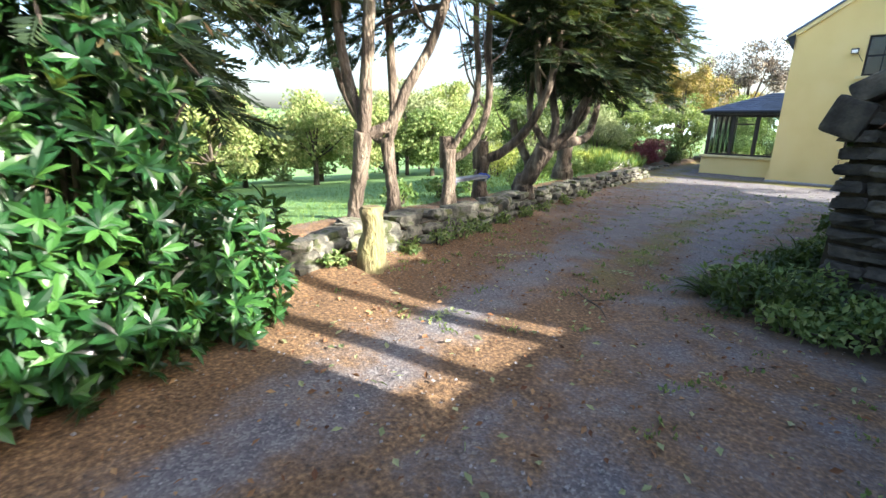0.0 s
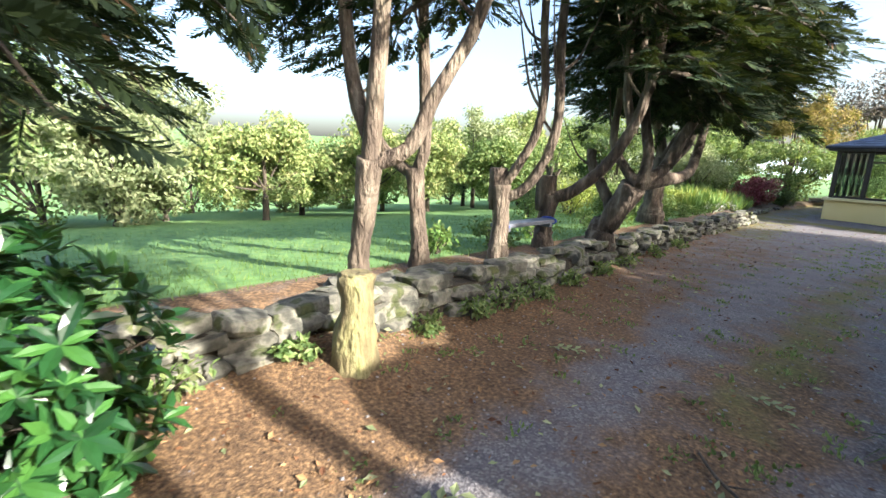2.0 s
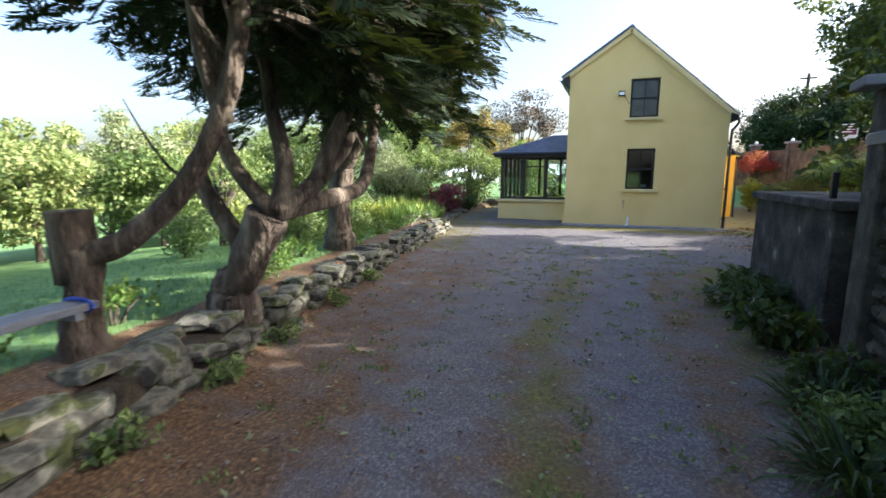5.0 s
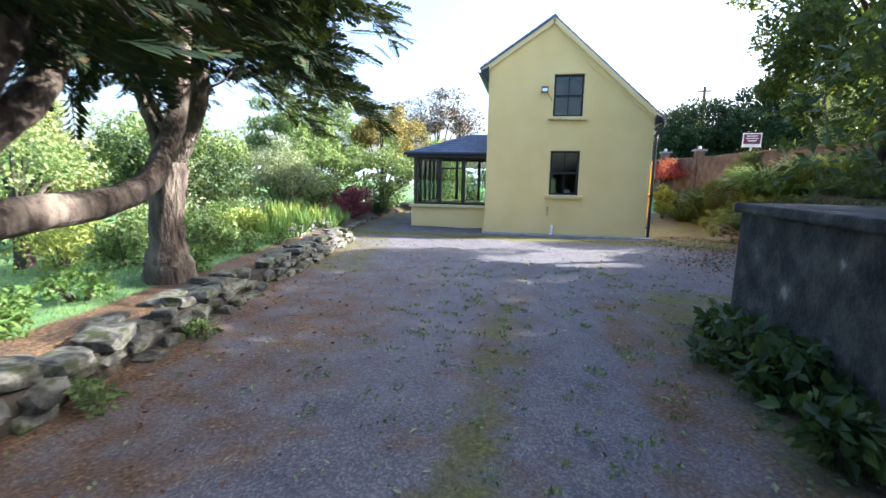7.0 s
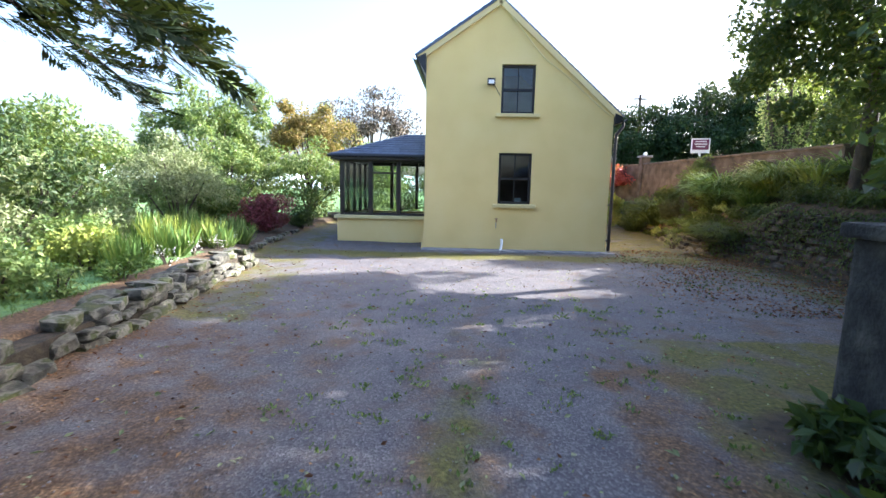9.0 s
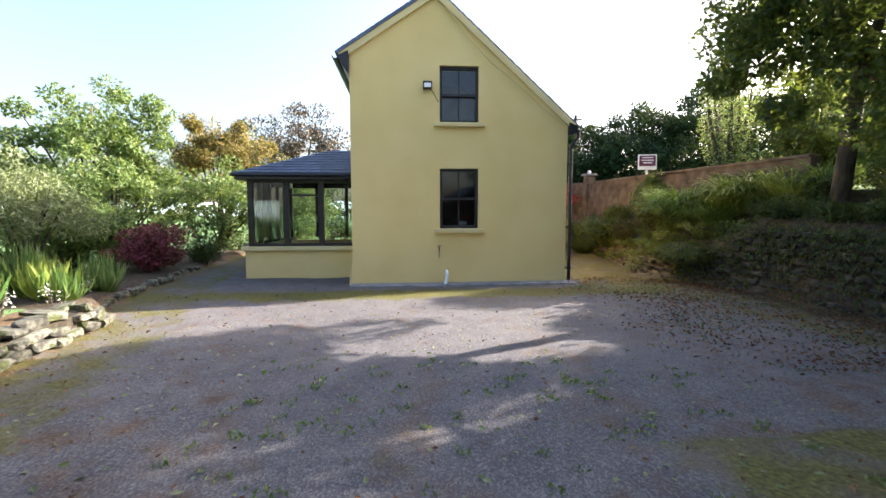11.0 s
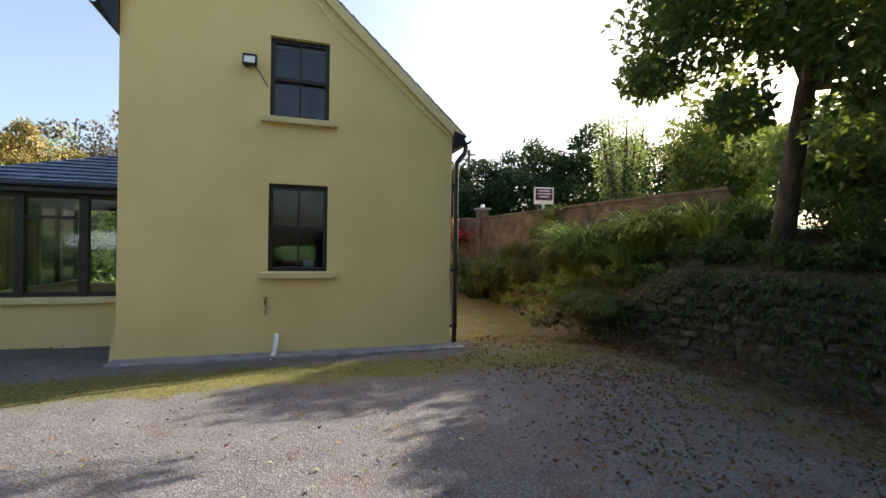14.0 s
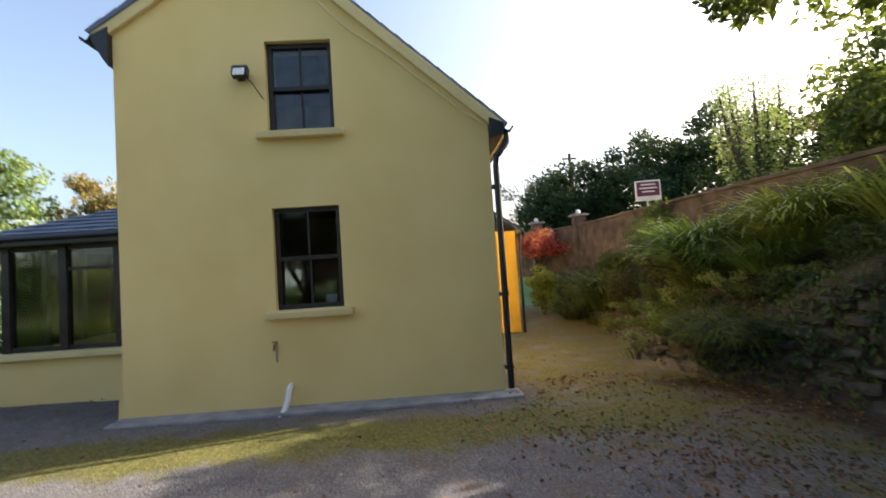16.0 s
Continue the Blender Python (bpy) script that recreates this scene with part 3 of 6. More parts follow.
        for yy in (GY - 0.1, BACK_Y):
            for k in range(9):
                a = math.pi + math.pi * k / 8
                v.append((gx + 0.065 * math.cos(a), yy, gz + 0.065 * math.sin(a)))
            for k in range(9):
                a = 2 * math.pi - math.pi * k / 8
                v.append((gx + 0.052 * math.cos(a), yy, gz + 0.052 * math.sin(a) + 0.004))
        n = 18
        f = [(k, (k + 1) % n, n + (k + 1) % n, n + k) for k in range(n)] + [tuple(range(n))[::-1], tuple(range(n, 2 * n))]
        part("gutter", (v, f), M_BLACK, house, "black half-round gutter")
    pipe = part("downpipe", tube([(2.09, GY - 0.02, 2.76, 0.04), (2.09, GY - 0.02, 2.62, 0.04), (1.97, GY - 0.06, 2.46, 0.04), (1.93, GY - 0.06, 2.3, 0.04), (1.93, GY - 0.06, 1.0, 0.04), (1.93, GY - 0.06, -0.46, 0.04)], 12, steps=3), M_BLACK, house, "black plastic downpipe")
    shade_smooth(pipe)
    for z in (2.05, 0.7, -0.2):
        part("pipe_bracket", box((1.92, GY - 0.03, z), (0.12, 0.1, 0.05), bevel=0.01), M_BLACK, pipe)
    part("plinth_ledge", box(((HX0 + 2.0) / 2, GY - 0.13, -0.56), (2.0 - HX0 + 0.08, 0.36, 0.14), bevel=0.02), M_PLINTH, house, "grey concrete ledge along the wall foot")
    sash_window("window_upper", UPPER, GY, house, "dark brown two-over-two sash window")
    sash_window("window_lower", LOWER, GY, house, "dark brown sash window, dim room behind")
    cable = [(-0.75, GY - 0.04, 5.2, 0.012), (-0.45, GY - 0.05, 4.85, 0.012), (0.1, GY - 0.05, 4.22, 0.012), (0.6, GY - 0.05, 3.85, 0.012), (1.1, GY - 0.05, 3.42, 0.012), (1.6, GY - 0.05, 3.0, 0.012), (1.8, GY - 0.05, 2.86, 0.012)]
    part("cable", tube(cable, 6, steps=5), M_YELLOW_TRIM, house, "thin painted cable clipped under the verge")


build_house()


def build_wall_fittings():
    t = thing("wall_light", "small bulkhead floodlight with cable on yellow wall", "light", (-1.19, GY, 3.62))
    part("backplate", box((0, -0.015, 0), (0.1, 0.03, 0.1), bevel=0.006), M_BLACK, t)
    part("arm", box((0.02, -0.06, 0), (0.03, 0.07, 0.03), bevel=0.004), M_BLACK, t)
    part("housing", box((0.03, -0.13, 0.01), (0.19, 0.10, 0.14), rx=-18, bevel=0.014), M_BLACK, t)
    part("lens", box((0.03, -0.187, -0.005), (0.14, 0.008, 0.10), rx=-18), M_WHITE, t, "pale glass lens")
    part("lead", tube([(0.07, -0.03, -0.03, 0.008), (0.14, -0.03, -0.10, 0.008), (0.21, -0.03, -0.22, 0.008), (0.26, -0.02, -0.3, 0.008)], 6), M_FRAME, t)
    t = thing("garden_tap", "small brass garden tap on the yellow wall", "tap", (-0.92, GY, 0.27))
    part("stem", tube([(0, 0, 0, 0.012), (0, -0.06, 0, 0.012), (0, -0.09, -0.02, 0.014), (0, -0.1, -0.07, 0.012)], 8), M_RUST, t)
    part("handle", box((0, -0.06, 0.03), (0.07, 0.012, 0.02), bevel=0.004), M_RUST, t)
    part("supply_pipe", tube([(0, -0.012, -0.02, 0.009), (0, -0.012, -0.22, 0.009)], 6), M_PLINTH, t)
    t = thing("waste_pipe", "white plastic waste pipe bent over the concrete ledge", "pipe", (-0.78, GY, -0.49))
    shade_smooth(part("tube", tube([(0.02, 0.0, 0.24, 0.035), (0.02, -0.10, 0.22, 0.035), (0.01, -0.15, 0.1, 0.035), (-0.02, -0.2, 0.0, 0.035), (-0.05, -0.3, -0.06, 0.035)], 12), M_WHITE, t))
    t = thing("porch_lantern", "small black lantern at the conservatory corner", "lantern", (-2.98, GY + 1.0, 1.75))
    part("bracket", box((0.06, 0, 0.12), (0.14, 0.02, 0.02), bevel=0.004), M_BLACK, t)
    part("cap", prism([(-0.07, 0.05), (0, 0.13), (0.07, 0.05)], -0.07, 0.07), M_BLACK, t)
    part("glass_body", box((0, 0, -0.04), (0.09, 0.09, 0.16), bevel=0.006), M_GLASS, t)
    part("foot", box((0, 0, -0.14), (0.07, 0.07, 0.03), bevel=0.006), M_BLACK, t)


build_wall_fittings()


def build_conservatory():
    """A lean-to sunroom: a rendered dwarf wall, dark glazing, a hipped slate roof."""
    c = thing("conservatory", "dark-framed conservatory on a yellow dwarf wall with slate roof", "conservatory", kind="structure")
    x0, x1, y0, y1, zs, ze = -5.36, HX0 - 0.003, 21.2, 25.2, 0.13, 1.78
    part("dwarf_wall", box(((x0 + x1) / 2, y0 + 0.12, (zs - 0.75) / 2), (x1 - x0, 0.24, zs + 0.75)), M_YELLOW, c)
    part("dwarf_wall", box((x0 + 0.12, (y0 + y1) / 2 + 0.12, (zs - 0.75) / 2), (0.24, y1 - y0 - 0.24, zs + 0.75)), M_YELLOW, c)
    part("dwarf_wall", box(((x0 + x1) / 2 + 0.12, y1 + 0.12, (zs - 0.75) / 2), (x1 - x0 - 0.24, 0.24, zs + 0.75)), M_YELLOW, c)
    part("sill", box(((x0 + x1) / 2 - 0.03, y0 + 0.08, zs + 0.045), (x1 - x0 + 0.08, 0.36, 0.09), bevel=0.015), M_YELLOW_TRIM, c, "cream painted sill")
    part("sill", box((x0 + 0.08, (y0 + y1) / 2 + 0.2, zs + 0.045), (0.36, y1 - y0 - 0.15, 0.09), bevel=0.015), M_YELLOW_TRIM, c, "cream painted sill")
    zb, zt = zs + 0.09, ze

    def posts(cs, s):
        for p in cs:
            part("post", box((*p, (zb + zt) / 2), (*s, zt - zb), bevel=0.008), M_FRAME, c)

    xs = [x0 + 0.12, -4.42, -3.62, x1 - 0.06]
    posts([(x, y0 + 0.14) for x in xs], (0.12, 0.12))
    ys = [22.0, 22.8, 23.6, 24.4, y1]
    posts([(x0 + 0.12, y) for y in ys], (0.11, 0.11))
    posts([(-4.42, y1), (-3.5, y1), (x1 - 0.06, y1)], (0.11, 0.11))
    part("fascia", box(((x0 + x1) / 2 - 0.06, y0 - 0.02, ze + 0.07), (x1 - x0 + 0.14, 0.3, 0.16), bevel=0.01), M_FRAME, c)
    part("fascia", box((x0 - 0.02, (y0 + y1) / 2 + 0.15, ze + 0.07), (0.3, y1 - y0, 0.16), bevel=0.01), M_FRAME, c)
    part("fascia", box(((x0 + x1) / 2 + 0.1, y1, ze + 0.07), (x1 - x0 - 0.2, 0.2, 0.16), bevel=0.01), M_FRAME, c)
    part("sunroom_floor", box(((x0 + x1) / 2 + 0.1, (y0 + y1) / 2 + 0.1, -0.42), (x1 - x0 - 0.26, y1 - y0 - 0.3, 0.1)), M_ROOM_FLOOR, c)
    for a, b in zip(xs[:-1], xs[1:]):
        p = part("pane", box(((a + b) / 2, y0 + 0.14, (zb + zt) / 2), (b - a - 0.12, 0.008, zt - zb)), M_GLASS, c)
        p.visible_shadow = False
        part("window_frame", box(((a + b) / 2, y0 + 0.14, zb + 0.035), (b - a - 0.12, 0.07, 0.07), bevel=0.006), M_FRAME, c)
        part("window_frame", box(((a + b) / 2, y0 + 0.14, zt - 0.035), (b - a - 0.12, 0.07, 0.07), bevel=0.006), M_FRAME, c)
    part("top_light_rail", box((-4.02, y0 + 0.14, zt - 0.36), (0.68, 0.06, 0.05), bevel=0.005), M_FRAME, c)
    for a, b in zip([y0 + 0.14] + ys[:-1], ys):
        p = part("pane", box((x0 + 0.12, (a + b) / 2, (zb + zt) / 2), (0.008, b - a - 0.12, zt - zb)), M_GLASS, c)
        p.visible_shadow = False
    for a, b in zip([x0 + 0.12, -4.42, -3.5], [-4.42, -3.5, x1 - 0.06]):
        p = part("pane", box(((a + b) / 2, y1, (zb + zt) / 2), (b - a - 0.12, 0.008, zt - zb)), M_GLASS, c)
        p.visible_shadow = False
    # hipped roof: courses of slates that step up to the ridge at the house wall
    ez, rz, over = ze + 0.14, 2.62, 0.16
    rows = 9
    roof = part("roof", ([(x0 - over, y0 - over, ez), (x1, y0 - over, ez), (x1, y1 + over, ez), (x0 - over, y1 + over, ez), (-3.55, 22.55, rz), (x1, 22.55, rz), (x1, 24.0, rz), (-3.55, 24.0, rz)],
                          [(0, 1, 5, 4), (3, 0, 4, 7), (2, 3, 7, 6), (4, 5, 6, 7), (3, 2, 1, 0)]), M_SLATE, c, "hipped blue-grey slate roof")
    rng = np.random.default_rng(8)
    for face in range(3):
        if face == 0:
            A, B, C, D = map(Vector, ((x0 - over, y0 - over, ez), (x1, y0 - over, ez), (x1, 22.55, rz), (-3.55, 22.55, rz)))
        elif face == 1:
            A, B, C, D = map(Vector, ((x0 - over, y1 + over, ez), (x0 - over, y0 - over, ez), (-3.55, 22.55, rz), (-3.55, 24.0, rz)))
        else:
            A, B, C, D = map(Vector, ((x1, y1 + over, ez), (x0 - over, y1 + over, ez), (-3.55, 24.0, rz), (x1, 24.0, rz)))
        nrm = (B - A).cross(D - A).normalized()
        for k in range(rows):
            t0, t1 = k / rows, min((k + 1.06) / rows, 1)
            a, b, cc, d = A.lerp(D, t0), B.lerp(C, t0), B.lerp(C, t1), A.lerp(D, t1)
            n = max(1, int((b - a).length / 0.26))
            for j in range(n):
                u0, u1 = j / n + 0.004, (j + 1) / n - 0.004
                lift = 0.022 + rng.uniform(0, 0.006)
                low = nrm * lift
                high = nrm * 0.008
                q = [a.lerp(b, u0) + low, a.lerp(b, u1) + low, d.lerp(cc, u1) + high, d.lerp(cc, u0) + high]
                v = [tuple(p) for p in q] + [tuple(p - nrm * 0.008) for p in q]
                part("slate", (v, [(0, 1, 2, 3), (4, 5, 1, 0), (5, 6, 2, 1), (7, 4, 0, 3)]), M_SLATE, roof)
    part("gutter", tube([(x0 - over - 0.04, y0 - over - 0.03, ez - 0.04, 0.045), (x1, y0 - over - 0.03, ez - 0.04, 0.045)], 8, steps=1), M_BLACK, c)


build_conservatory()


def build_rear_wing():
    w = thing("rear_wing", "small bright yellow wing with slate roof behind the house", "outbuilding", kind="structure")
    part("wall", box((2.5, 26.6, 0.55), (1.28, 3.2, 2.62)), M_OCHRE, w)
    part("roof", prism([(1.8, 2.95), (3.34, 1.86), (3.34, 1.78), (1.8, 2.87)], 24.9, 28.4), M_SLATE, w, "slate lean-to roof")
    part("fascia", box((3.3, 26.6, 1.78), (0.05, 3.5, 0.1)), M_BLACK, w)
    part("downpipe", tube([(3.22, 24.92, 1.74, 0.035), (3.2, 24.92, 1.0, 0.035), (3.2, 24.92, -0.6, 0.035)], 8), M_BLACK, w)


build_rear_wing()


# ---- stones, walls and sheds ----
def rock_mesh(name, seed, material, flat=0.55, blocky=0.45):
    rng = random.Random(seed)
    bm = bmesh.new()
    bmesh.ops.create_icosphere(bm, subdivisions=2, radius=1.0)
    off = Vector((rng.uniform(0, 50), rng.uniform(0, 50), rng.uniform(0, 50)))
    for v in bm.verts:
        p = v.co.copy()
        q = Vector([math.copysign(abs(a) ** blocky, a) for a in p])
        q *= 0.72 + 0.25 * noise.noise(p * 1.1 + off) + 0.10 * noise.noise(p * 3.0 + off)
        v.co = Vector((q.x, q.y, q.z * flat))
    me = bpy.data.meshes.new(name)
    bm.to_mesh(me)
    bm.free()
    me.materials.append(material)
    return me


ROCKS = [rock_mesh("stone", i, M_STONE, 0.7 + 0.1 * (i % 3), 0.3 + 0.09 * (i % 3)) for i in range(9)]
DARK_ROCKS = [rock_mesh("stone", 40 + i, M_STONE_DARK, 0.75, 0.32) for i in range(7)]


def lay_stone(mesh, parent, at, size, rz, tilt=(0, 0)):
    ob = new("stone", mesh)
    ob.parent = parent
    ob.matrix_basis = pose(*at, tilt[0], tilt[1], rz) @ Matrix.Diagonal((*size, 1))
    return ob


def run_points(line, step, first=0.0):
    """Places and headings along a line of the plan, a step apart."""
    out, left = [], first
    for (xa, ya), (xb, yb) in zip(line[:-1], line[1:]):
        ln = math.hypot(xb - xa, yb - ya)
        s = left
        while s < ln:
            t = s / ln
            out.append((xa + (xb - xa) * t, ya + (yb - ya) * t, math.degrees(math.atan2(yb - ya, xb - xa))))
            s += step
        left = s - ln
    return out


def core_wall(line, width, z_low, z_high, material, parent, name="core"):
    """The packed inside of a stone wall, a little narrower than its faces."""
    v, f = [], []
    pts = run_points(line, 0.3)
    for x, y, h in pts:
        a = math.radians(h + 90)
        dx, dy = math.cos(a) * width / 2, math.sin(a) * width / 2
        g = float(drive_height(y))
        v += [(x - dx, y - dy, g + z_low), (x + dx, y + dy, g + z_low), (x + dx * 0.8, y + dy * 0.8, g + z_high), (x - dx * 0.8, y - dy * 0.8, g + z_high)]
    for i in range(len(pts) - 1):
        for k in range(4):
            f.append((4 * i + k, 4 * i + (k + 1) % 4, 4 * i + 4 + (k + 1) % 4, 4 * i + 4 + k))
    f += [(0, 1, 2, 3), tuple(4 * (len(pts) - 1) + k for k in (3, 2, 1, 0))]
    return part(name, (v, f), material, parent)


def build_garden_wall():
    w = thing("garden_wall", "low mossy dry-stone wall beside the gravel drive", "wall", kind="structure")
    line = [p for p in WALL_LINE if p[1] > 0]
    core_wall(line, 0.30, -0.25, 0.26, M_MORTAR, w)
    rng = random.Random(2)
    heights = [0.07, 0.19, 0.30]
    for course, hz in enumerate(heights):
        step = (0.34, 0.31, 0.36)[course]
        for x, y, h in run_points(line, step, 0.13 * course):
            if rng.random() < 0.07:
                continue
            a = math.radians(h - 90)
            out = 0.13 - 0.04 * course + rng.uniform(-0.03, 0.04)
            big = 1.25 if y < 6 else (1.0 if y < 12 else 1.1)
            sx = rng.uniform(0.15, 0.25) * big
            lay_stone(rng.choice(ROCKS), w, (x + math.cos(a) * out, y + math.sin(a) * out, float(drive_height(y)) + hz + rng.uniform(-0.03, 0.03)),
                      (sx, rng.uniform(0.13, 0.2), rng.uniform(0.075, 0.115) * (1.15 if big > 1.1 else 1)), h + rng.uniform(-14, 14), (rng.uniform(-9, 9), rng.uniform(-11, 11)))
    for x, y, h in run_points(line, 0.42):
        if rng.random() < 0.75:
            a = math.radians(h + 90)
            lay_stone(rng.choice(ROCKS), w, (x + math.cos(a) * 0.12, y + math.sin(a) * 0.12, float(drive_height(y)) + 0.33 + rng.uniform(-0.03, 0.03)),
                      (rng.uniform(0.18, 0.32), rng.uniform(0.14, 0.22), rng.uniform(0.04, 0.075)), h + rng.uniform(-20, 20), (rng.uniform(-8, 8), rng.uniform(-10, 10)))
    e = thing("bed_edging", "loose stones edging the flower bed", "stones", kind="structure")
    for x, y, h in run_points([p for p in BED_LINE if 16.4 < p[1] < 24], 0.36):
        lay_stone(rng.choice(ROCKS), e, (x + rng.uniform(-0.08, 0.1), y, gh(x + 0.2, y) + 0.08), (rng.uniform(0.12, 0.2), rng.uniform(0.1, 0.17), rng.uniform(0.07, 0.13)), h + rng.uniform(-25, 25))


build_garden_wall()


def build_retaining_wall():
    w = thing("retaining_wall", "dark dry-stone retaining wall under the ivy bank", "wall", kind="structure")
    rng = random.Random(4)
    line = [p for p in BANK_LINE if 10.5 < p[1] < 30]
    v, f = [], []
    pts = run_points(line, 0.4)
    for x, y, h in pts:
        top = float(np.interp(y, [9, 12, 18.6, 19.7, 24, 60], [0.3, 1.1, 1.25, 0.40, 0.35, 0.35]))
        g = float(drive_height(y))
        v += [(x + 0.14, y, g - 0.3), (x + 0.45, y, g - 0.3), (x + 0.5, y, g + top - 0.02), (x + 0.18, y, g + top - 0.02)]
    for i in range(len(pts) - 1):
        for k in range(4):
            f.append((4 * i + k, 4 * i + (k + 1) % 4, 4 * i + 4 + (k + 1) % 4, 4 * i + 4 + k))
    part("core", (v, f), M_MORTAR, w)
    for course in range(8):
        for x, y, h in run_points(line, 0.36, 0.17 * (course % 2) + rng.uniform(0, 0.1)):
            top = float(np.interp(y, [9, 12, 18.6, 19.7, 24, 60], [0.3, 1.1, 1.25, 0.40, 0.35, 0.35]))
            z = 0.05 + course * 0.155
            if z > top - 0.02 or y > 26 and course > 1:
                continue
            lay_stone(rng.choice(DARK_ROCKS), w, (x + 0.12 + 0.01 * course + rng.uniform(-0.03, 0.03), y + rng.uniform(-0.05, 0.05), float(drive_height(y)) + z),
                      (rng.uniform(0.16, 0.25), rng.uniform(0.12, 0.18), rng.uniform(0.075, 0.10)), h + rng.uniform(-8, 8), (rng.uniform(-5, 5), rng.uniform(-6, 6)))


build_retaining_wall()


def build_outhouse():
    """The ruined stone shed by the drive, its gable end towards the lane."""
    s = thing("stone_outhouse", "dark rough stone outhouse with slab verge and rusty sheets", "outhouse", kind="structure")
    cx, cy, ang = 0.14, 5.1, -7.0
    m = pose(cx, cy, 0, 0, 0, ang)
    s.matrix_world = m
    bpy.context.view_layer.update()
    rng = random.Random(6)
    part("gable_core", prism([(0.07, -0.5), (2.4, -0.5), (2.4, 2.6), (0.12, 1.38)], 0.08, 0.42), M_MORTAR, s)
    part("side_core", box((0.24, 1.75, 0.43), (0.3, 2.7, 1.9)), M_MORTAR, s)
    part("back_wall", prism([(0.1, -0.5), (2.4, -0.5), (2.4, 2.6), (0.1, 1.35)], 3.0, 3.2), M_STONE_DARK, s)
    part("far_wall", box((2.3, 1.7, 1.0), (0.2, 2.6, 3.0)), M_STONE_DARK, s)
    for k in range(13):
        z = -0.32 + k * 0.135
        x = 0.1 - 0.006 * k + 0.08 * (1 - k / 12)
        while x < 2.3:
            w = rng.uniform(0.16, 0.34)
            if z < 1.3 + 0.52 * x:
                lay_stone(rng.choice(DARK_ROCKS), s, (x + w * 0.4, 0.10 + rng.uniform(-0.03, 0.03), z), (w * 0.72, 0.17, 0.085), rng.uniform(-4, 4), (rng.uniform(-4, 4), rng.uniform(-5, 5)))
            x += w * 0.92
        y = 0.25
        while y < 3.1 and z < 1.3:
            w = rng.uniform(0.18, 0.34)
            lay_stone(rng.choice(DARK_ROCKS), s, (0.14 + 0.05 * (1 - k / 12), y + w * 0.4, z), (w * 0.72, 0.16, 0.085), 90 + rng.uniform(-4, 4), (rng.uniform(-4, 4), rng.uniform(-5, 5)))
            y += w * 0.92
    part("verge_slab", box((0.62, 0.12, 1.78), (1.3, 0.42, 0.17), ry=-29, bevel=0.03), M_STONE_DARK, s, "thick mossy slab along the verge")
    part("verge_slab", box((0.06, 0.12, 1.30), (0.3, 0.44, 0.28), ry=-70, bevel=0.04), M_STONE_DARK, s)
    v, f = [], []
    n = 60
    for i in range(n + 1):
        x = 0.28 + i * 1.7 / n
        z = 1.30 + 0.5 * (x - 0.2) - 0.12 + 0.02 * math.sin(i * 1.5)
        v += [(x, -0.16, z), (x, 0.5, z + 0.05), (x, -0.16, z + 0.008), (x, 0.5, z + 0.058)]
    for i in range(n):
        o = 4 * i
        f += [(o, o + 4, o + 5, o + 1), (o + 2, o + 3, o + 7, o + 6), (o, o + 2, o + 6, o + 4)]
    part("rusty_sheet", (v, f), M_RUST, s, "rusty corrugated sheet under the slab")
    part("roof", prism([(-0.02, 1.36), (2.5, 2.72), (2.5, 2.8), (-0.02, 1.44)], 0.3, 3.3), M_SLATE, s, "old slate roof")
    part("eave_slab", box((0.0, 3.12, 1.78), (0.32, 0.34, 0.07), bevel=0.015), M_PLINTH, s, "pale capping slab at the corner")
    part("corner_pier", box((0.16, 3.12, 0.6), (0.34, 0.36, 2.3), bevel=0.03), M_STONE_DARK, s)


build_outhouse()


def build_tank():
    t = thing("concrete_tank", "weathered dark concrete tank beside the drive", "tank", (0.55, 8.8, -0.42))
    bm = box((0.6, 1.12, 0.55), (1.2, 2.3, 1.45), bevel=0.03)
    for v in bm.verts:
        v.co += Vector((noise.noise(v.co * 3), noise.noise(v.co * 3 + Vector((5, 0, 0))), 0)) * 0.012
    part("body", bm, M_CONCRETE, t)
    part("rim", box((0.6, 1.12, 1.31), (1.3, 2.4, 0.09), bevel=0.02), M_CONCRETE, t)
    part("post", box((0.1, 0.35, 1.45), (0.05, 0.05, 0.28), bevel=0.008), M_BLACK, t, "short dark iron post")


build_tank()


def build_boundary_wall():
    w = thing("boundary_wall", "long brown rendered boundary wall above the bank", "wall", kind="structure")
    pts = [(6.9, 19.2), (6.4, 24.0), (6.1, 29.0), (5.2, 31.0), (4.2, 33.0)]
    for (xa, ya), (xb, yb) in zip(pts[:-1], pts[1:]):
        ln = math.hypot(xb - xa, yb - ya)
        h = math.degrees(math.atan2(yb - ya, xb - xa))
        part("wall", box(((xa + xb) / 2, (ya + yb) / 2, 1.35), (ln - 0.004, 0.22, 1.6), rz=h), M_BROWNWALL, w)
        part("coping", box(((xa + xb) / 2, (ya + yb) / 2, 2.19), (ln - 0.004, 0.3, 0.07), rz=h, bevel=0.015), M_BROWNWALL, w)
    for x, y in ((6.1, 29.0), (5.2, 31.0)):
        part("pier", box((x, y, 1.5), (0.36, 0.36, 2.0), bevel=0.02), M_BROWNWALL, w)
        part("pier_cap", box((x, y, 2.54), (0.5, 0.5, 0.08), bevel=0.02), M_PLINTH, w)
        b = bmesh.new()
        bmesh.ops.create_uvsphere(b, u_segments=12, v_segments=8, radius=0.08, matrix=Matrix.Translation((x, y, 2.65)))
        part("finial", b, M_WHITE, w, "white ball finial")


build_boundary_wall()


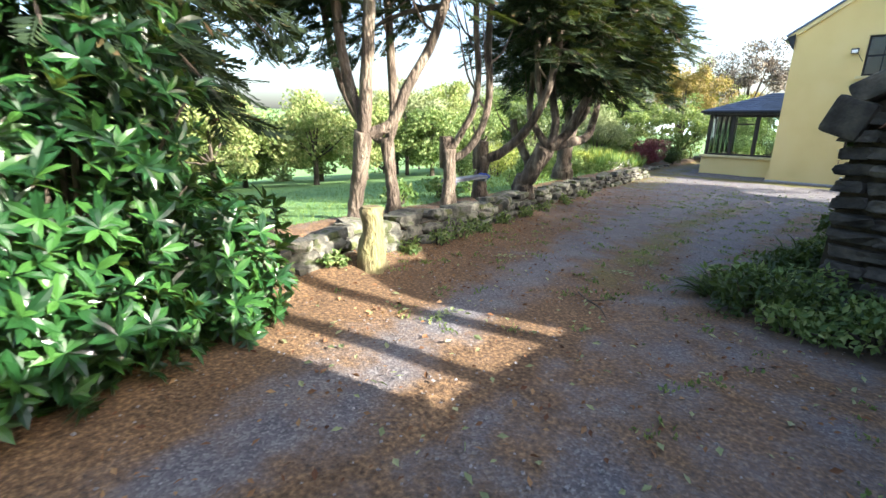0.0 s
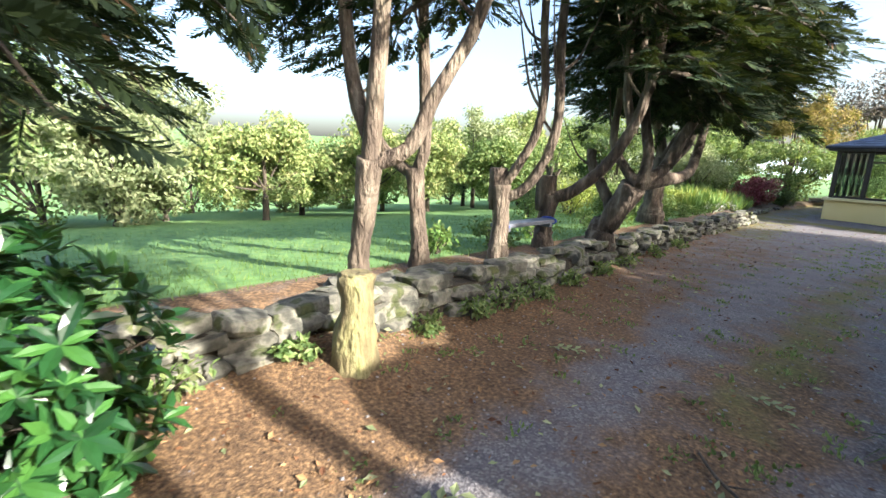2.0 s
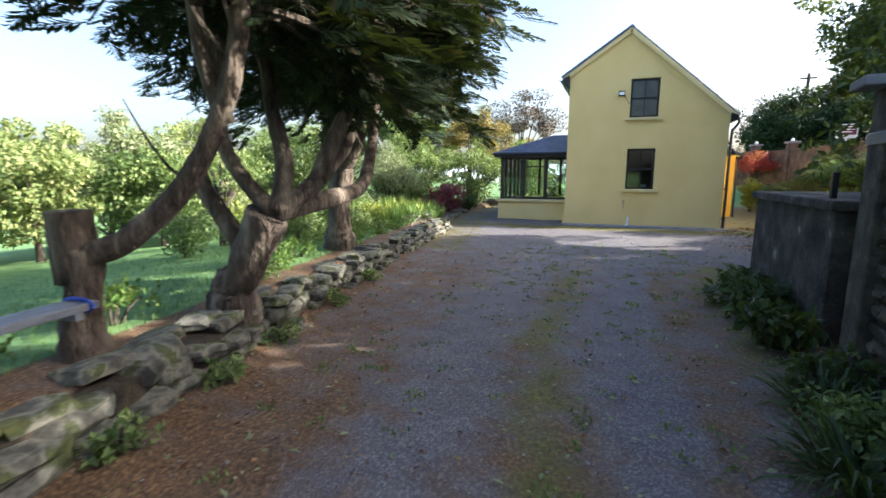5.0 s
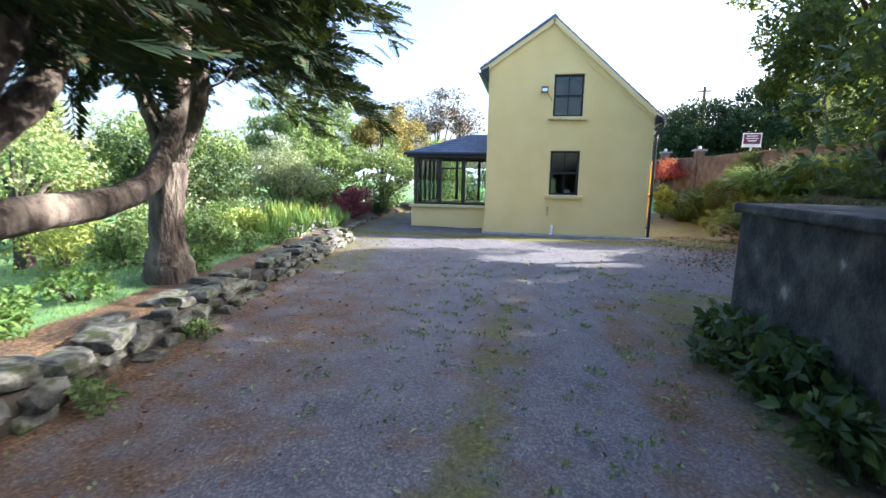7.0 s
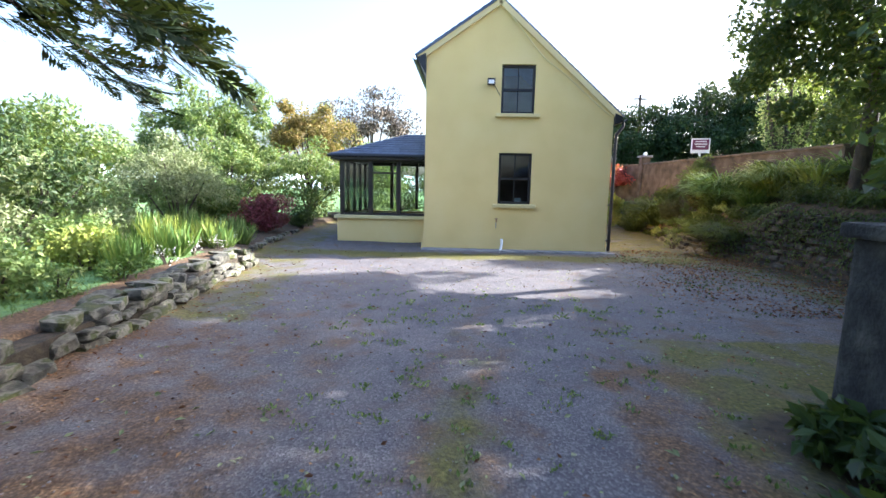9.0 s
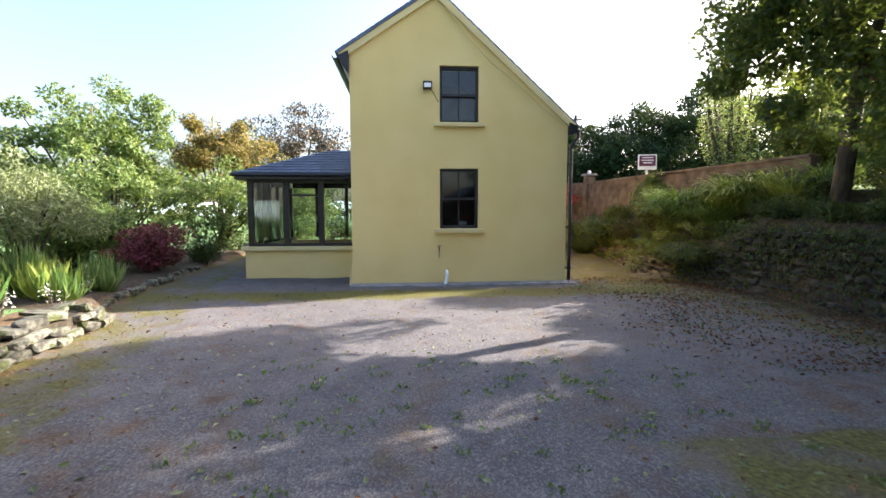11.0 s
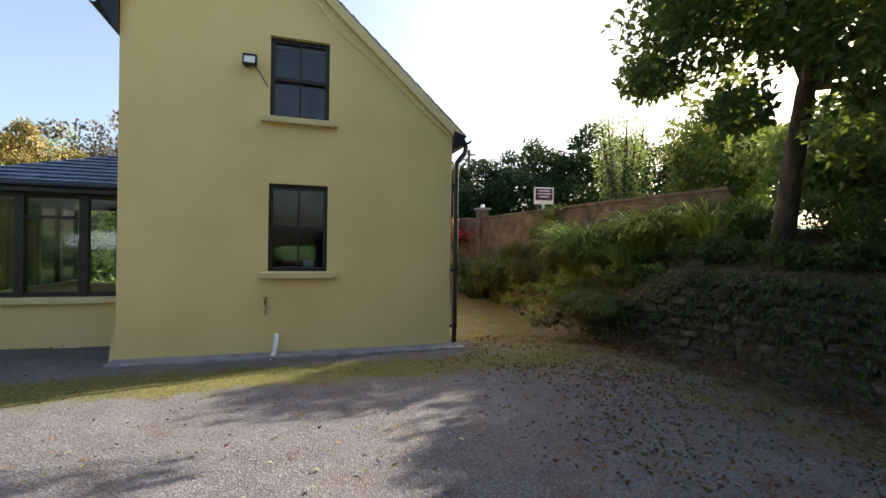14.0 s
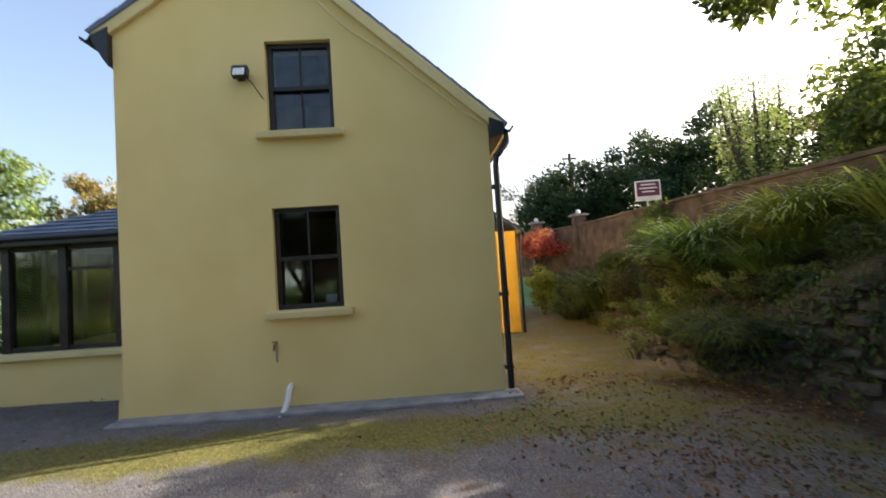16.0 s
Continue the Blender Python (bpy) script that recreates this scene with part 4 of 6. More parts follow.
def build_sign():
    s = thing("sale_sign", "white and maroon estate sign on a post behind the wall", "sign", (6.75, 25.6, 1.6), rz=-12)
    part("post", box((0, 0.03, 0.4), (0.07, 0.05, 1.9), bevel=0.006), M_WHITE, s)
    part("board", box((0, -0.01, 1.12), (0.62, 0.03, 0.52), bevel=0.006), M_WHITE, s)
    part("upper_panel", box((0, -0.029, 1.16), (0.54, 0.008, 0.36)), M_MAROON, s)
    for k, (w, z) in enumerate(((0.36, 1.27), (0.42, 1.18), (0.30, 1.09))):
        part("lettering_bar", box((0, -0.036, z), (w, 0.006, 0.035)), M_WHITE, s)


build_sign()


# ---- cypresses along the wall ----
def right_of(yaw):
    a = math.radians(yaw)
    return np.array((math.cos(a), math.sin(a), 0.0))


def limb(start, moves, r0, r1, yaw):
    """Points of a limb: moves are metres to the side, up and away, seen along the heading."""
    r, ahead = right_of(yaw), np.array((-math.sin(math.radians(yaw)), math.cos(math.radians(yaw)), 0))
    n = len(moves)
    pts = [(*start, r0)]
    for i, mv in enumerate(moves):
        p = np.array(start) + r * mv[0] + np.array((0, 0, mv[1])) + ahead * (mv[2] if len(mv) > 2 else 0)
        pts.append((*p, r0 + (r1 - r0) * (i + 1) / n))
    return pts


def cypress(name, label, trunk, limbs, stump=None, boughs=26, reach=(1.1, 2.1), z_range=(2.0, 5.4), seed=0, droop=0.5, toward=None, spray=0.31, per=105):
    rng = np.random.default_rng(seed)
    base = trunk[0]
    t = thing(name, label, "tree", (base[0], base[1], base[2]), group="cypresses along the wall")
    o = np.array(base[:3])

    def local(pts):
        return [(*(np.array(p[:3]) - o), p[3]) for p in pts]

    root = [(base[0], base[1], base[2] - 0.35, base[3] * 1.45), (base[0], base[1], base[2] + 0.03, base[3] * 1.25)]
    shade_smooth(part("trunk", tube(local(root + [(p[0], p[1], p[2] + (0.22 if i == 0 else 0), p[3]) for i, p in enumerate(trunk)]), 14, 0.10, 5, seed), M_BARK, t))
    if stump:
        x, y, z, r = stump
        shade_smooth(part("cut_head", tube(local([(x, y, z - 0.42, r * 0.9), (x, y, z - 0.15, r * 1.05), (x, y, z, r), (x, y, z + 0.005, r * 0.9)]), 12, 0.07, 2, seed + 1), M_BARK, t, "sawn-off pollard head"))
    for i, lm in enumerate(limbs):
        shade_smooth(part("limb", tube(local(lm), 10, 0.09, 5, seed + 2 + i), M_BARK, t))
    # bare brown branches in the shade of the crown
    twig = np.random.default_rng(seed + 900)
    for b in range(7):
        lm = smooth_path(limbs[b % len(limbs)], 6)
        s = lm[twig.integers(len(lm) // 2, len(lm) * 3 // 4), :3]
        a = twig.uniform(0, 2 * math.pi)
        out, rise = twig.uniform(0.15, 0.6), twig.uniform(0.6, 1.3)
        q = [(*(s + np.array((math.cos(a) * out * u ** 0.7, math.sin(a) * out * u ** 0.7, rise * u ** 1.3)) - o), 0.017 * (1 - 0.75 * u)) for u in (0, 0.25, 0.5, 0.75, 1.0)]
        part("branch", tube(q, 6, 0.08, 3, seed + 60 + b), M_BARK, t)
    # leafy boughs from the upper limbs
    tops = [smooth_path(lm, 6) for lm in limbs]
    tops = np.concatenate([p[p[:, 2] > z_range[0] - 0.1] for p in tops])
    for b in range(boughs):
        s = tops[rng.integers(len(tops))][:3].copy()
        s[2] = np.clip(s[2] + rng.uniform(-0.2, 0.6), *z_range)
        a = rng.uniform(0, 2 * math.pi)
        if toward is not None and rng.random() < 0.5:
            a = math.atan2(toward[1], toward[0]) + rng.uniform(-0.9, 0.9)
        ln = rng.uniform(*reach) * (1 - 0.35 * ramp01(s[2], 4.0, 6.5))
        d = np.array((math.cos(a), math.sin(a), 0))
        rise = rng.uniform(0.0, 0.35)
        dr = droop * rng.uniform(0.6, 1.2)
        ts = np.linspace(0, 1, 6)
        curve = [s + d * ln * t_ + np.array((0, 0, rise * t_ * ln - dr * ln * t_ ** 2.2)) for t_ in ts]
        bough = part("bough", tube([(*(p - o), 0.035 * (1 - 0.8 * t_)) for p, t_ in zip(curve, ts)], 5, 0, 2, b), M_BARK_DARK, t)
        k = int(per * ln / 1.6)
        u = rng.uniform(0.22, 1.0, k) ** 0.8
        idx = u * 5
        i0 = np.minimum(idx.astype(int), 4)
        cv = np.array(curve)
        p = cv[i0] + (cv[i0 + 1] - cv[i0]) * (idx - i0)[:, None]
        side = np.array((-d[1], d[0], 0))
        spread = rng.normal(0, 1, k) * 0.30 * (1.15 - u * 0.6)
        p = p + side * spread[:, None] + np.stack([np.zeros(k), np.zeros(k), rng.normal(-0.02, 0.06, k)], -1)
        dirs = d * 1.0 + side * (np.sign(spread) * rng.uniform(0.1, 1.1, k))[:, None] + np.stack([rng.normal(0, 0.25, k), rng.normal(0, 0.25, k), rng.normal(-0.35 * droop * 2 * u, 0.25)], -1)
        up = np.tile((0, 0, 1.0), (k, 1)) + rng.normal(0, 0.45, (k, 3))
        part("foliage", scatter(SPRAY, p - o, frames_for(dirs, up), rng.uniform(0.65, 1.25, k) * spray), L_CYPRESS, bough)
    return t


def up_from(p, yaw, moves, r0, r1):
    return limb(p, moves, r0, r1, yaw)


cypress("cypress", "pale-trunked cypress forking behind the sawn stump", [(-3.55, 2.95, 0.1, 0.082), (-3.48, 2.95, 0.6, 0.078), (-3.37, 2.95, 1.1, 0.10)],
        [up_from((-3.37, 2.95, 1.05), 54, [(0.03, 0.4), (0.08, 1.2), (0.12, 2.2), (0.2, 3.6)], 0.072, 0.045),
         up_from((-3.37, 2.95, 1.05), 54, [(0.28, 0.14), (0.45, 0.5), (0.72, 1.0), (0.95, 1.9), (1.0, 3.4)], 0.062, 0.04),
         up_from((-3.4, 2.98, 1.2), 54, [(-0.14, 0.35, 0.1), (-0.24, 1.0, 0.2), (-0.3, 2.0, 0.3), (-0.35, 3.0, 0.35)], 0.06, 0.04)],
        boughs=32, seed=11, z_range=(2.3, 4.5), toward=(-0.8, -0.3), reach=(0.8, 1.6))
cypress("cypress", "cypress with one straight and one side limb by the wall", [(-3.8, 3.68, 0.1, 0.083), (-3.84, 3.68, 0.55, 0.072), (-3.93, 3.68, 1.0, 0.085)],
        [up_from((-3.9, 3.68, 0.95), 35, [(0.08, 0.3), (0.05, 1.0), (0.0, 2.0), (0.0, 3.6)], 0.06, 0.04),
         up_from((-3.93, 3.68, 0.95), 35, [(-0.22, 0.14), (-0.42, 0.40), (-0.62, 0.9), (-0.75, 1.7), (-0.8, 3.0)], 0.055, 0.035)],
        boughs=24, seed=22, z_range=(2.8, 4.5), toward=(0.4, -0.4), reach=(0.8, 1.4))
cypress("cypress", "pollarded cypress with two curved limbs", [(-3.82, 4.68, 0.08, 0.095), (-3.83, 4.7, 0.5, 0.088), (-3.86, 4.7, 0.86, 0.105)],
        [up_from((-3.84, 4.7, 0.84), 30, [(0.16, 0.24), (0.31, 0.55), (0.36, 1.0), (0.30, 1.7), (0.30, 3.6)], 0.05, 0.035),
         up_from((-3.84, 4.72, 0.72), 30, [(0.22, 0.12), (0.42, 0.45), (0.50, 0.9), (0.46, 1.7), (0.55, 3.4)], 0.055, 0.04)],
        stump=(-3.9, 4.7, 1.02, 0.095), boughs=20, seed=33, z_range=(2.7, 4.5), toward=(0.3, 0.9), reach=(0.8, 1.4))
cypress("cypress", "pollarded cypress with one sweeping limb", [(-4.17, 5.76, 0.06, 0.11), (-4.16, 5.78, 0.45, 0.10), (-4.12, 5.8, 0.72, 0.105)],
        [up_from((-4.1, 5.8, 0.68), 28, [(0.24, 0.10), (0.58, 0.42), (0.84, 0.92), (0.98, 1.6), (1.0, 2.6), (1.0, 4.2)], 0.078, 0.045),
         up_from((-3.38, 6.2, 1.45), 28, [(-0.1, 0.4), (-0.14, 1.0), (-0.16, 2.4)], 0.055, 0.035)],
        stump=(-4.2, 5.78, 0.93, 0.12), boughs=36, seed=44, z_range=(2.1, 4.5), toward=(-0.1, 0.9), reach=(0.9, 1.6))
C5 = (-3.66, 6.9, 0.86)
cypress("cypress", "wide multi-stemmed cypress leaning over the wall", [(-4.12, 6.88, 0.03, 0.17), (-4.0, 6.88, 0.35, 0.145), (-3.72, 6.9, 0.85, 0.17)],
        [up_from(C5, 20, [(0.20, 0.06, 0.8), (0.37, 0.15, 1.57), (0.42, 0.5, 2.0), (0.45, 1.0, 2.2), (0.5, 2.2, 2.3), (0.5, 3.6, 2.3)], 0.095, 0.045),
         up_from(C5, 20, [(0.24, 0.25, 0.4), (0.46, 0.75, 0.8), (0.44, 1.6, 0.9), (0.4, 3.6, 0.9)], 0.085, 0.045),
         up_from(C5, 20, [(-0.2, 0.22), (-0.36, 0.52), (-0.36, 0.95), (-0.3, 2.2)], 0.07, 0.04),
         up_from(C5, 20, [(0.06, 0.35, 0.1), (-0.06, 0.9, 0.2), (-0.1, 1.7, 0.3), (-0.15, 3.3, 0.3)], 0.08, 0.04),
         up_from((-3.57, 7.34, 1.10), 20, [(0.14, 0.4, 0.15), (0.34, 0.95, 0.3), (0.32, 1.7, 0.3), (0.45, 3.0, 0.3)], 0.08, 0.04),
         up_from((-4.0, 6.9, 0.3), 20, [(-0.08, 0.3, 0.1), (-0.34, 0.75, 0.1), (-0.38, 1.0, 0.1)], 0.09, 0.06)],
        boughs=64, seed=55, z_range=(2.1, 5.5), toward=(-0.2, 0.9), reach=(0.9, 1.65))
cypress("cypress", "tall grey-barked cypress at the wall's middle", [(-5.52, 10.6, 0.02, 0.21), (-5.5, 10.6, 0.6, 0.17), (-5.42, 10.6, 1.25, 0.19)],
        [up_from((-5.42, 10.6, 1.2), 7, [(-0.1, 0.4), (-0.26, 0.9), (-0.24, 1.6), (-0.2, 3.4)], 0.12, 0.06),
         up_from((-5.42, 10.6, 1.2), 7, [(0.2, 0.3), (0.40, 0.8), (0.42, 1.5), (0.5, 3.4)], 0.13, 0.06)],
        boughs=60, seed=66, z_range=(2.4, 5.2), toward=(0.7, 0.0), reach=(1.0, 2.2))
cypress("cypress", "cypress with drooping boughs above the rhododendron", [(-3.75, 0.35, 0.1, 0.16), (-3.72, 0.35, 1.0, 0.14), (-3.7, 0.35, 1.9, 0.13)],
        [up_from((-3.7, 0.35, 1.8), 80, [(0.0, 0.8), (0.05, 1.8), (0.05, 3.2)], 0.12, 0.05),
         up_from((-3.7, 0.35, 1.6), 80, [(-0.3, 0.5), (-0.4, 1.5), (-0.5, 3.0)], 0.08, 0.04)],
        boughs=44, seed=77, z_range=(2.1, 5.2), toward=(0.0, 1.0), reach=(1.0, 1.9), droop=0.85)


def build_stump():
    s = thing("tree_stump", "sawn mossy tree stump at the wall's edge", "stump", (-2.66, 2.5, 0.0))
    shade_smooth(part("bole", tube([(0, 0, -0.2, 0.15), (0, 0, 0.03, 0.125), (0.0, 0.01, 0.25, 0.10), (-0.01, 0.01, 0.46, 0.105)], 18, 0.13, 3, 5), M_CUT, s))
    part("cut_face", tube([(-0.01, 0.01, 0.455, 0.095), (-0.01, 0.01, 0.475, 0.088)], 16, 0.05, 1, 6), M_CUT, s, "pale sawn top")


build_stump()


def build_plank():
    p = thing("plank_bench", "weathered grey plank tied with blue rope between two trunks", "bench", (-3.92, 4.78, 0.42), rz=96)
    part("plank", box((0.44, 0, 0), (0.98, 0.19, 0.045), bevel=0.008), M_PLANK, p)
    part("cross_batten", box((0.06, 0, -0.045), (0.05, 0.17, 0.045), bevel=0.006), M_PLANK, p)
    for px in (0.02, 0.88):
        part("rope_tie", tube([(px, -0.11, 0.0, 0.012), (px, -0.06, 0.032, 0.012), (px, 0.06, 0.032, 0.012), (px, 0.11, 0.0, 0.012), (px, 0.06, -0.032, 0.012), (px, -0.06, -0.032, 0.012), (px, -0.11, 0.0, 0.012)], 6, 0, 3), M_BLUE, p, "bright blue rope tie")
    part("cross_batten", box((0.82, 0, -0.045), (0.05, 0.17, 0.045), bevel=0.006), M_PLANK, p)


build_plank()


# ---- broadleaf trees and shrubs ----
def leaf_cloud(rng, centres, radii, count, size, shape, hang=0.2):
    k = rng.integers(len(centres), size=count)
    v = rng.normal(0, 1, (count, 3))
    v /= np.linalg.norm(v, axis=1, keepdims=True)
    r = rng.uniform(0.35, 1.0, count) ** 0.5
    at = centres[k] + v * (r * radii[k])[:, None] * np.array((1, 1, 0.72))
    dirs = v * 0.3 + rng.normal(0, 0.8, (count, 3)) + np.array((0, 0, -hang))
    ups = v * 0.8 + np.array((0, 0, 0.5)) + rng.normal(0, 0.45, (count, 3))
    return scatter(shape, at, frames_for(dirs, ups), rng.uniform(0.7, 1.3, count) * size)


def clump_centres(rng, centre, radii, n, r, bushy=False):
    v = rng.normal(0, 1, (n, 3))
    v /= np.linalg.norm(v, axis=1, keepdims=True)
    if not bushy:
        v[:, 2] = np.where(v[:, 2] < -0.35, -v[:, 2] * 0.5, v[:, 2])
    rad = rng.uniform(0.45, 1.0, (n, 1))
    return np.array(centre) + v * rad * np.array(radii), rng.uniform(0.6, 1.25, n) * r


def tree(name, label, at, height, crown, leaf, count, size, seed, trunk_r=0.12, clumps=34, clump_r=0.55, low=0.35, bark=None, shape=None, group="", lean=(0, 0), category="tree", bushy=False, fork_at=None):
    """A tapered trunk with limbs to the clumps of an uneven crown."""
    rng = np.random.default_rng(seed)
    z0 = gh(*at)
    t = thing(name, label, category, (*at, z0), group=group)
    centre = np.array((lean[0], lean[1], height * (0.5 + low / 2)))
    radii = np.array((crown, crown, height * (0.5 - low / 2)))
    cs, rs = clump_centres(rng, centre, radii, clumps, clump_r, bushy)
    fork = np.array((lean[0] * 0.35, lean[1] * 0.35, height * (max(low, 0.05) * 0.9 if fork_at is None else fork_at)))
    bark = bark or M_BARK_DARK
    shade_smooth(part("trunk", tube([(0, 0, -0.3, trunk_r * 1.4), (0, 0, 0.1, trunk_r * 1.1), (*fork, trunk_r * 0.8), (*(fork * 0.4 + centre * 0.6), trunk_r * 0.5), (*(centre + np.array((0, 0, radii[2] * 0.6))), 0.02)], 9, 0.08, 3, seed), bark, t))
    for i in range(min(9, clumps)):
        c = cs[i]
        m = (fork + c) / 2 + np.array((0, 0, 0.12 * height * rng.uniform(-0.3, 0.6)))
        part("limb", tube([(*fork, trunk_r * 0.42), (*m, trunk_r * 0.28), (*c, 0.012)], 6, 0.05, 3, seed + i), bark, t)
    part("crown", leaf_cloud(rng, cs, rs, count, size, shape or LEAF), leaf, t)
    return t


def shrub(name, label, at, size3, leaf, count, leaf_size, seed, shape=None, category="shrub", group="", clumps=22, z=None, stems=6):
    rng = np.random.default_rng(seed)
    z0 = gh(*at) if z is None else z
    t = thing(name, label, category, (*at, z0), group=group)
    cs, rs = clump_centres(rng, (0, 0, size3[2] * 0.48), (size3[0] * 0.72, size3[1] * 0.72, size3[2] * 0.42), clumps, min(size3) * 0.36, True)
    for i in range(stems):
        c = cs[i % len(cs)]
        part("stem", tube([(c[0] * 0.15, c[1] * 0.15, -0.1, 0.018), (c[0] * 0.5, c[1] * 0.5, c[2] * 0.5, 0.012), (*c, 0.005)], 5, 0, 2, i), M_BARK_DARK, t)
    part("foliage", leaf_cloud(rng, cs, rs, count, leaf_size, shape or LEAF), leaf, t)
    return t


def grass_clump(name, label, at, r, h, count, leaf, seed, group="", z=None, width=1.0, blade=BLADE):
    """A tussock of arching blades."""
    rng = np.random.default_rng(seed)
    t_z = gh(*at) if z is None else z
    t = thing(name, label, "plant", (*at, t_z), group=group)
    shape = ([(x * width, y, z_) for x, y, z_ in blade[0]], blade[1])
    a = rng.uniform(0, 2 * math.pi, count)
    rr = rng.uniform(0, 0.4, count) * r
    p = np.stack([np.cos(a) * rr, np.sin(a) * rr, np.full(count, -0.03)], -1)
    out = np.stack([np.cos(a), np.sin(a), np.zeros(count)], -1)
    d = out * rng.uniform(0.15, 1.0, (count, 1)) * (r / h) + np.array((0, 0, 1.0)) + rng.normal(0, 0.12, (count, 3))
    part("foliage", scatter(shape, p, frames_for(d, out * 0.6 + np.array((0, 0, 0.4))), rng.uniform(0.6, 1.15, count) * h), leaf, t)
    return t


def build_rhododendron():
    """Whorls of long glossy leaves all over a dense bush."""
    rng = np.random.default_rng(9)
    t = thing("rhododendron", "large glossy green rhododendron bush beside the drive", "shrub", (-2.35, 0.2, gh(-2.35, 0.2)))
    lobes = [((-0.15, -0.5, 0.95), (0.95, 1.15, 1.35)), ((-0.15, 0.1, 0.85), (0.8, 0.8, 1.15)), ((0.0, 0.85, 0.35), (0.42, 0.5, 0.62)), ((0.2, -0.3, 0.3), (0.62, 1.0, 0.55)), ((0.0, 0.35, 1.55), (0.5, 0.5, 0.75))]
    at, way, up, size = [], [], [], []
    for i in range(2200):
        c, r = lobes[rng.choice(5, p=(0.34, 0.22, 0.12, 0.18, 0.14))]
        v = rng.normal(0, 1, 3)
        v /= np.linalg.norm(v)
        p = np.array(c) + v * np.array(r) * rng.uniform(0.6, 1.05)
        if p[2] < 0.02:
            p[2] = rng.uniform(0.02, 0.3)
        axis = v * 0.8 + np.array((0, 0, 0.55)) + rng.normal(0, 0.2, 3)
        axis /= np.linalg.norm(axis)
        u = np.cross(axis, (0.3, 0.5, 0.8))
        u /= np.linalg.norm(u)
        w = np.cross(axis, u)
        n = rng.integers(6, 10)
        for k in range(n):
            a = 2 * math.pi * (k + rng.uniform(-0.2, 0.2)) / n
            d = u * math.cos(a) + w * math.sin(a) + axis * rng.uniform(0.05, 1.1)
            at.append(p)
            way.append(d)
            up.append(axis)
            size.append(rng.uniform(0.08, 0.15))
        if i % 24 == 0:
            part("stem", tube([(c[0] * 0.5, c[1] * 0.5, -0.1, 0.022), (*(p * 0.55), 0.015), (*p, 0.006)], 5, 0, 2, i), M_BARK_DARK, t)
    part("foliage", scatter(LONG_LEAF, np.array(at), frames_for(np.array(way), np.array(up)), np.array(size)), L_RHODO, t)


build_rhododendron()

# the orchard beyond the lawn: separate rounded trees on short trunks
for i, (x, y, h, w, leaf) in enumerate([(-13.5, 4.9, 2.7, 1.49, L_HAZEL), (-13.3, 8.1, 2.9, 1.49, L_HAZEL), (-15.5, 6.6, 2.9, 1.69, L_GREEN), (-14.5, 11.0, 3.4, 1.62, L_HAZEL), (-15.6, 14.1, 4.2, 1.82, L_PALE), (-16.2, 17.5, 4.7, 1.95, L_HAZEL),
                                        (-15.1, 19.9, 4.1, 1.82, L_GREEN), (-17.0, 23.3, 4.2, 2.08, L_GREEN), (-13.1, 13.3, 2.7, 1.30, L_GREEN), (-16.7, 10.3, 3.2, 1.82, L_GREEN), (-18.4, 15.8, 4.2, 1.95, L_GREEN), (-14.2, 16.4, 3.2, 1.43, L_HAZEL)]):
    tree("orchard_tree", "rounded yellow-green tree on a short trunk beyond the lawn", (x, y), h, w, leaf, 9500, 0.13, 100 + i, 0.09, 46, 0.46, 0.14, bushy=True, group="trees beyond the lawn", fork_at=0.3)
for i, (x, y, h, w, leaf) in enumerate([(-14.9, 2.6, 4.1, 1.80, L_PALE), (-15.4, 0.0, 4.7, 2.16, L_GREEN), (-13.2, 1.5, 2.9, 1.44, L_PALE), (-19.3, -2.5, 4.9, 2.64, L_PALE), (-21.2, 10.8, 3.2, 2.40, L_GREEN), (-21.8, 17.6, 4.4, 2.64, L_HAZEL), (-22.4, 4.2, 2.9, 2.64, L_GREEN), (-17.4, -6.1, 5.0, 2.88, L_GREEN), (-26.2, 24.5, 6.3, 3.60, L_GREEN), (-19.9, 7.4, 2.8, 2.28, L_PALE)]):
    tree("willow_tree", "soft pale green tree at the orchard's edge", (x, y), h, w, leaf, 10000, 0.14, 120 + i, 0.08, 60, 0.5, 0.0, bushy=True, group="trees at the orchard's edge")
tree("bare_tree", "old gnarled leafless-trunked apple on the lawn", (-9.8, 12.3), 2.3, 1.2, L_GREEN, 1500, 0.09, 131, 0.13, 16, 0.35, 0.4)

# trees behind the flower bed and the conservatory
tree("ash_tree", "tall light green ash behind the flower bed", (-12.5, 27.5), 6.8, 2.7, L_GREEN, 13000, 0.15, 201, 0.14, 48, 0.6, 0.1)
tree("willow_bush", "pale grey-green willow bush", (-9.6, 20.5), 2.9, 1.5, L_PALE, 9000, 0.10, 202, 0.06, 40, 0.4, 0.0, shape=LONG_LEAF)
tree("autumn_tree", "orange-brown autumn tree behind the conservatory", (-9.2, 30.0), 5.8, 2.2, L_AUTUMN, 11000, 0.13, 203, 0.13, 44, 0.5, 0.1)
tree("pale_tree", "thin pale half-bare tree behind the conservatory", (-7.0, 34.0), 6.8, 3.0, L_TWIG, 6500, 0.16, 204, 0.13, 40, 0.6, 0.25)
tree("green_tree", "dense green tree behind the flower bed", (-10.5, 25.0), 3.8, 1.9, L_GREEN, 8500, 0.13, 205, 0.11, 36, 0.5, 0.0)
tree("green_tree", "green tree at the garden's end", (-15.0, 22.5), 4.6, 2.3, L_GREEN, 8500, 0.15, 206, 0.12, 40, 0.6, 0.0)
tree("pale_tree", "half-bare pale tree beyond the garden", (-11.5, 37.0), 6.5, 3.2, L_PALE, 6500, 0.17, 207, 0.13, 36, 0.7, 0.25)
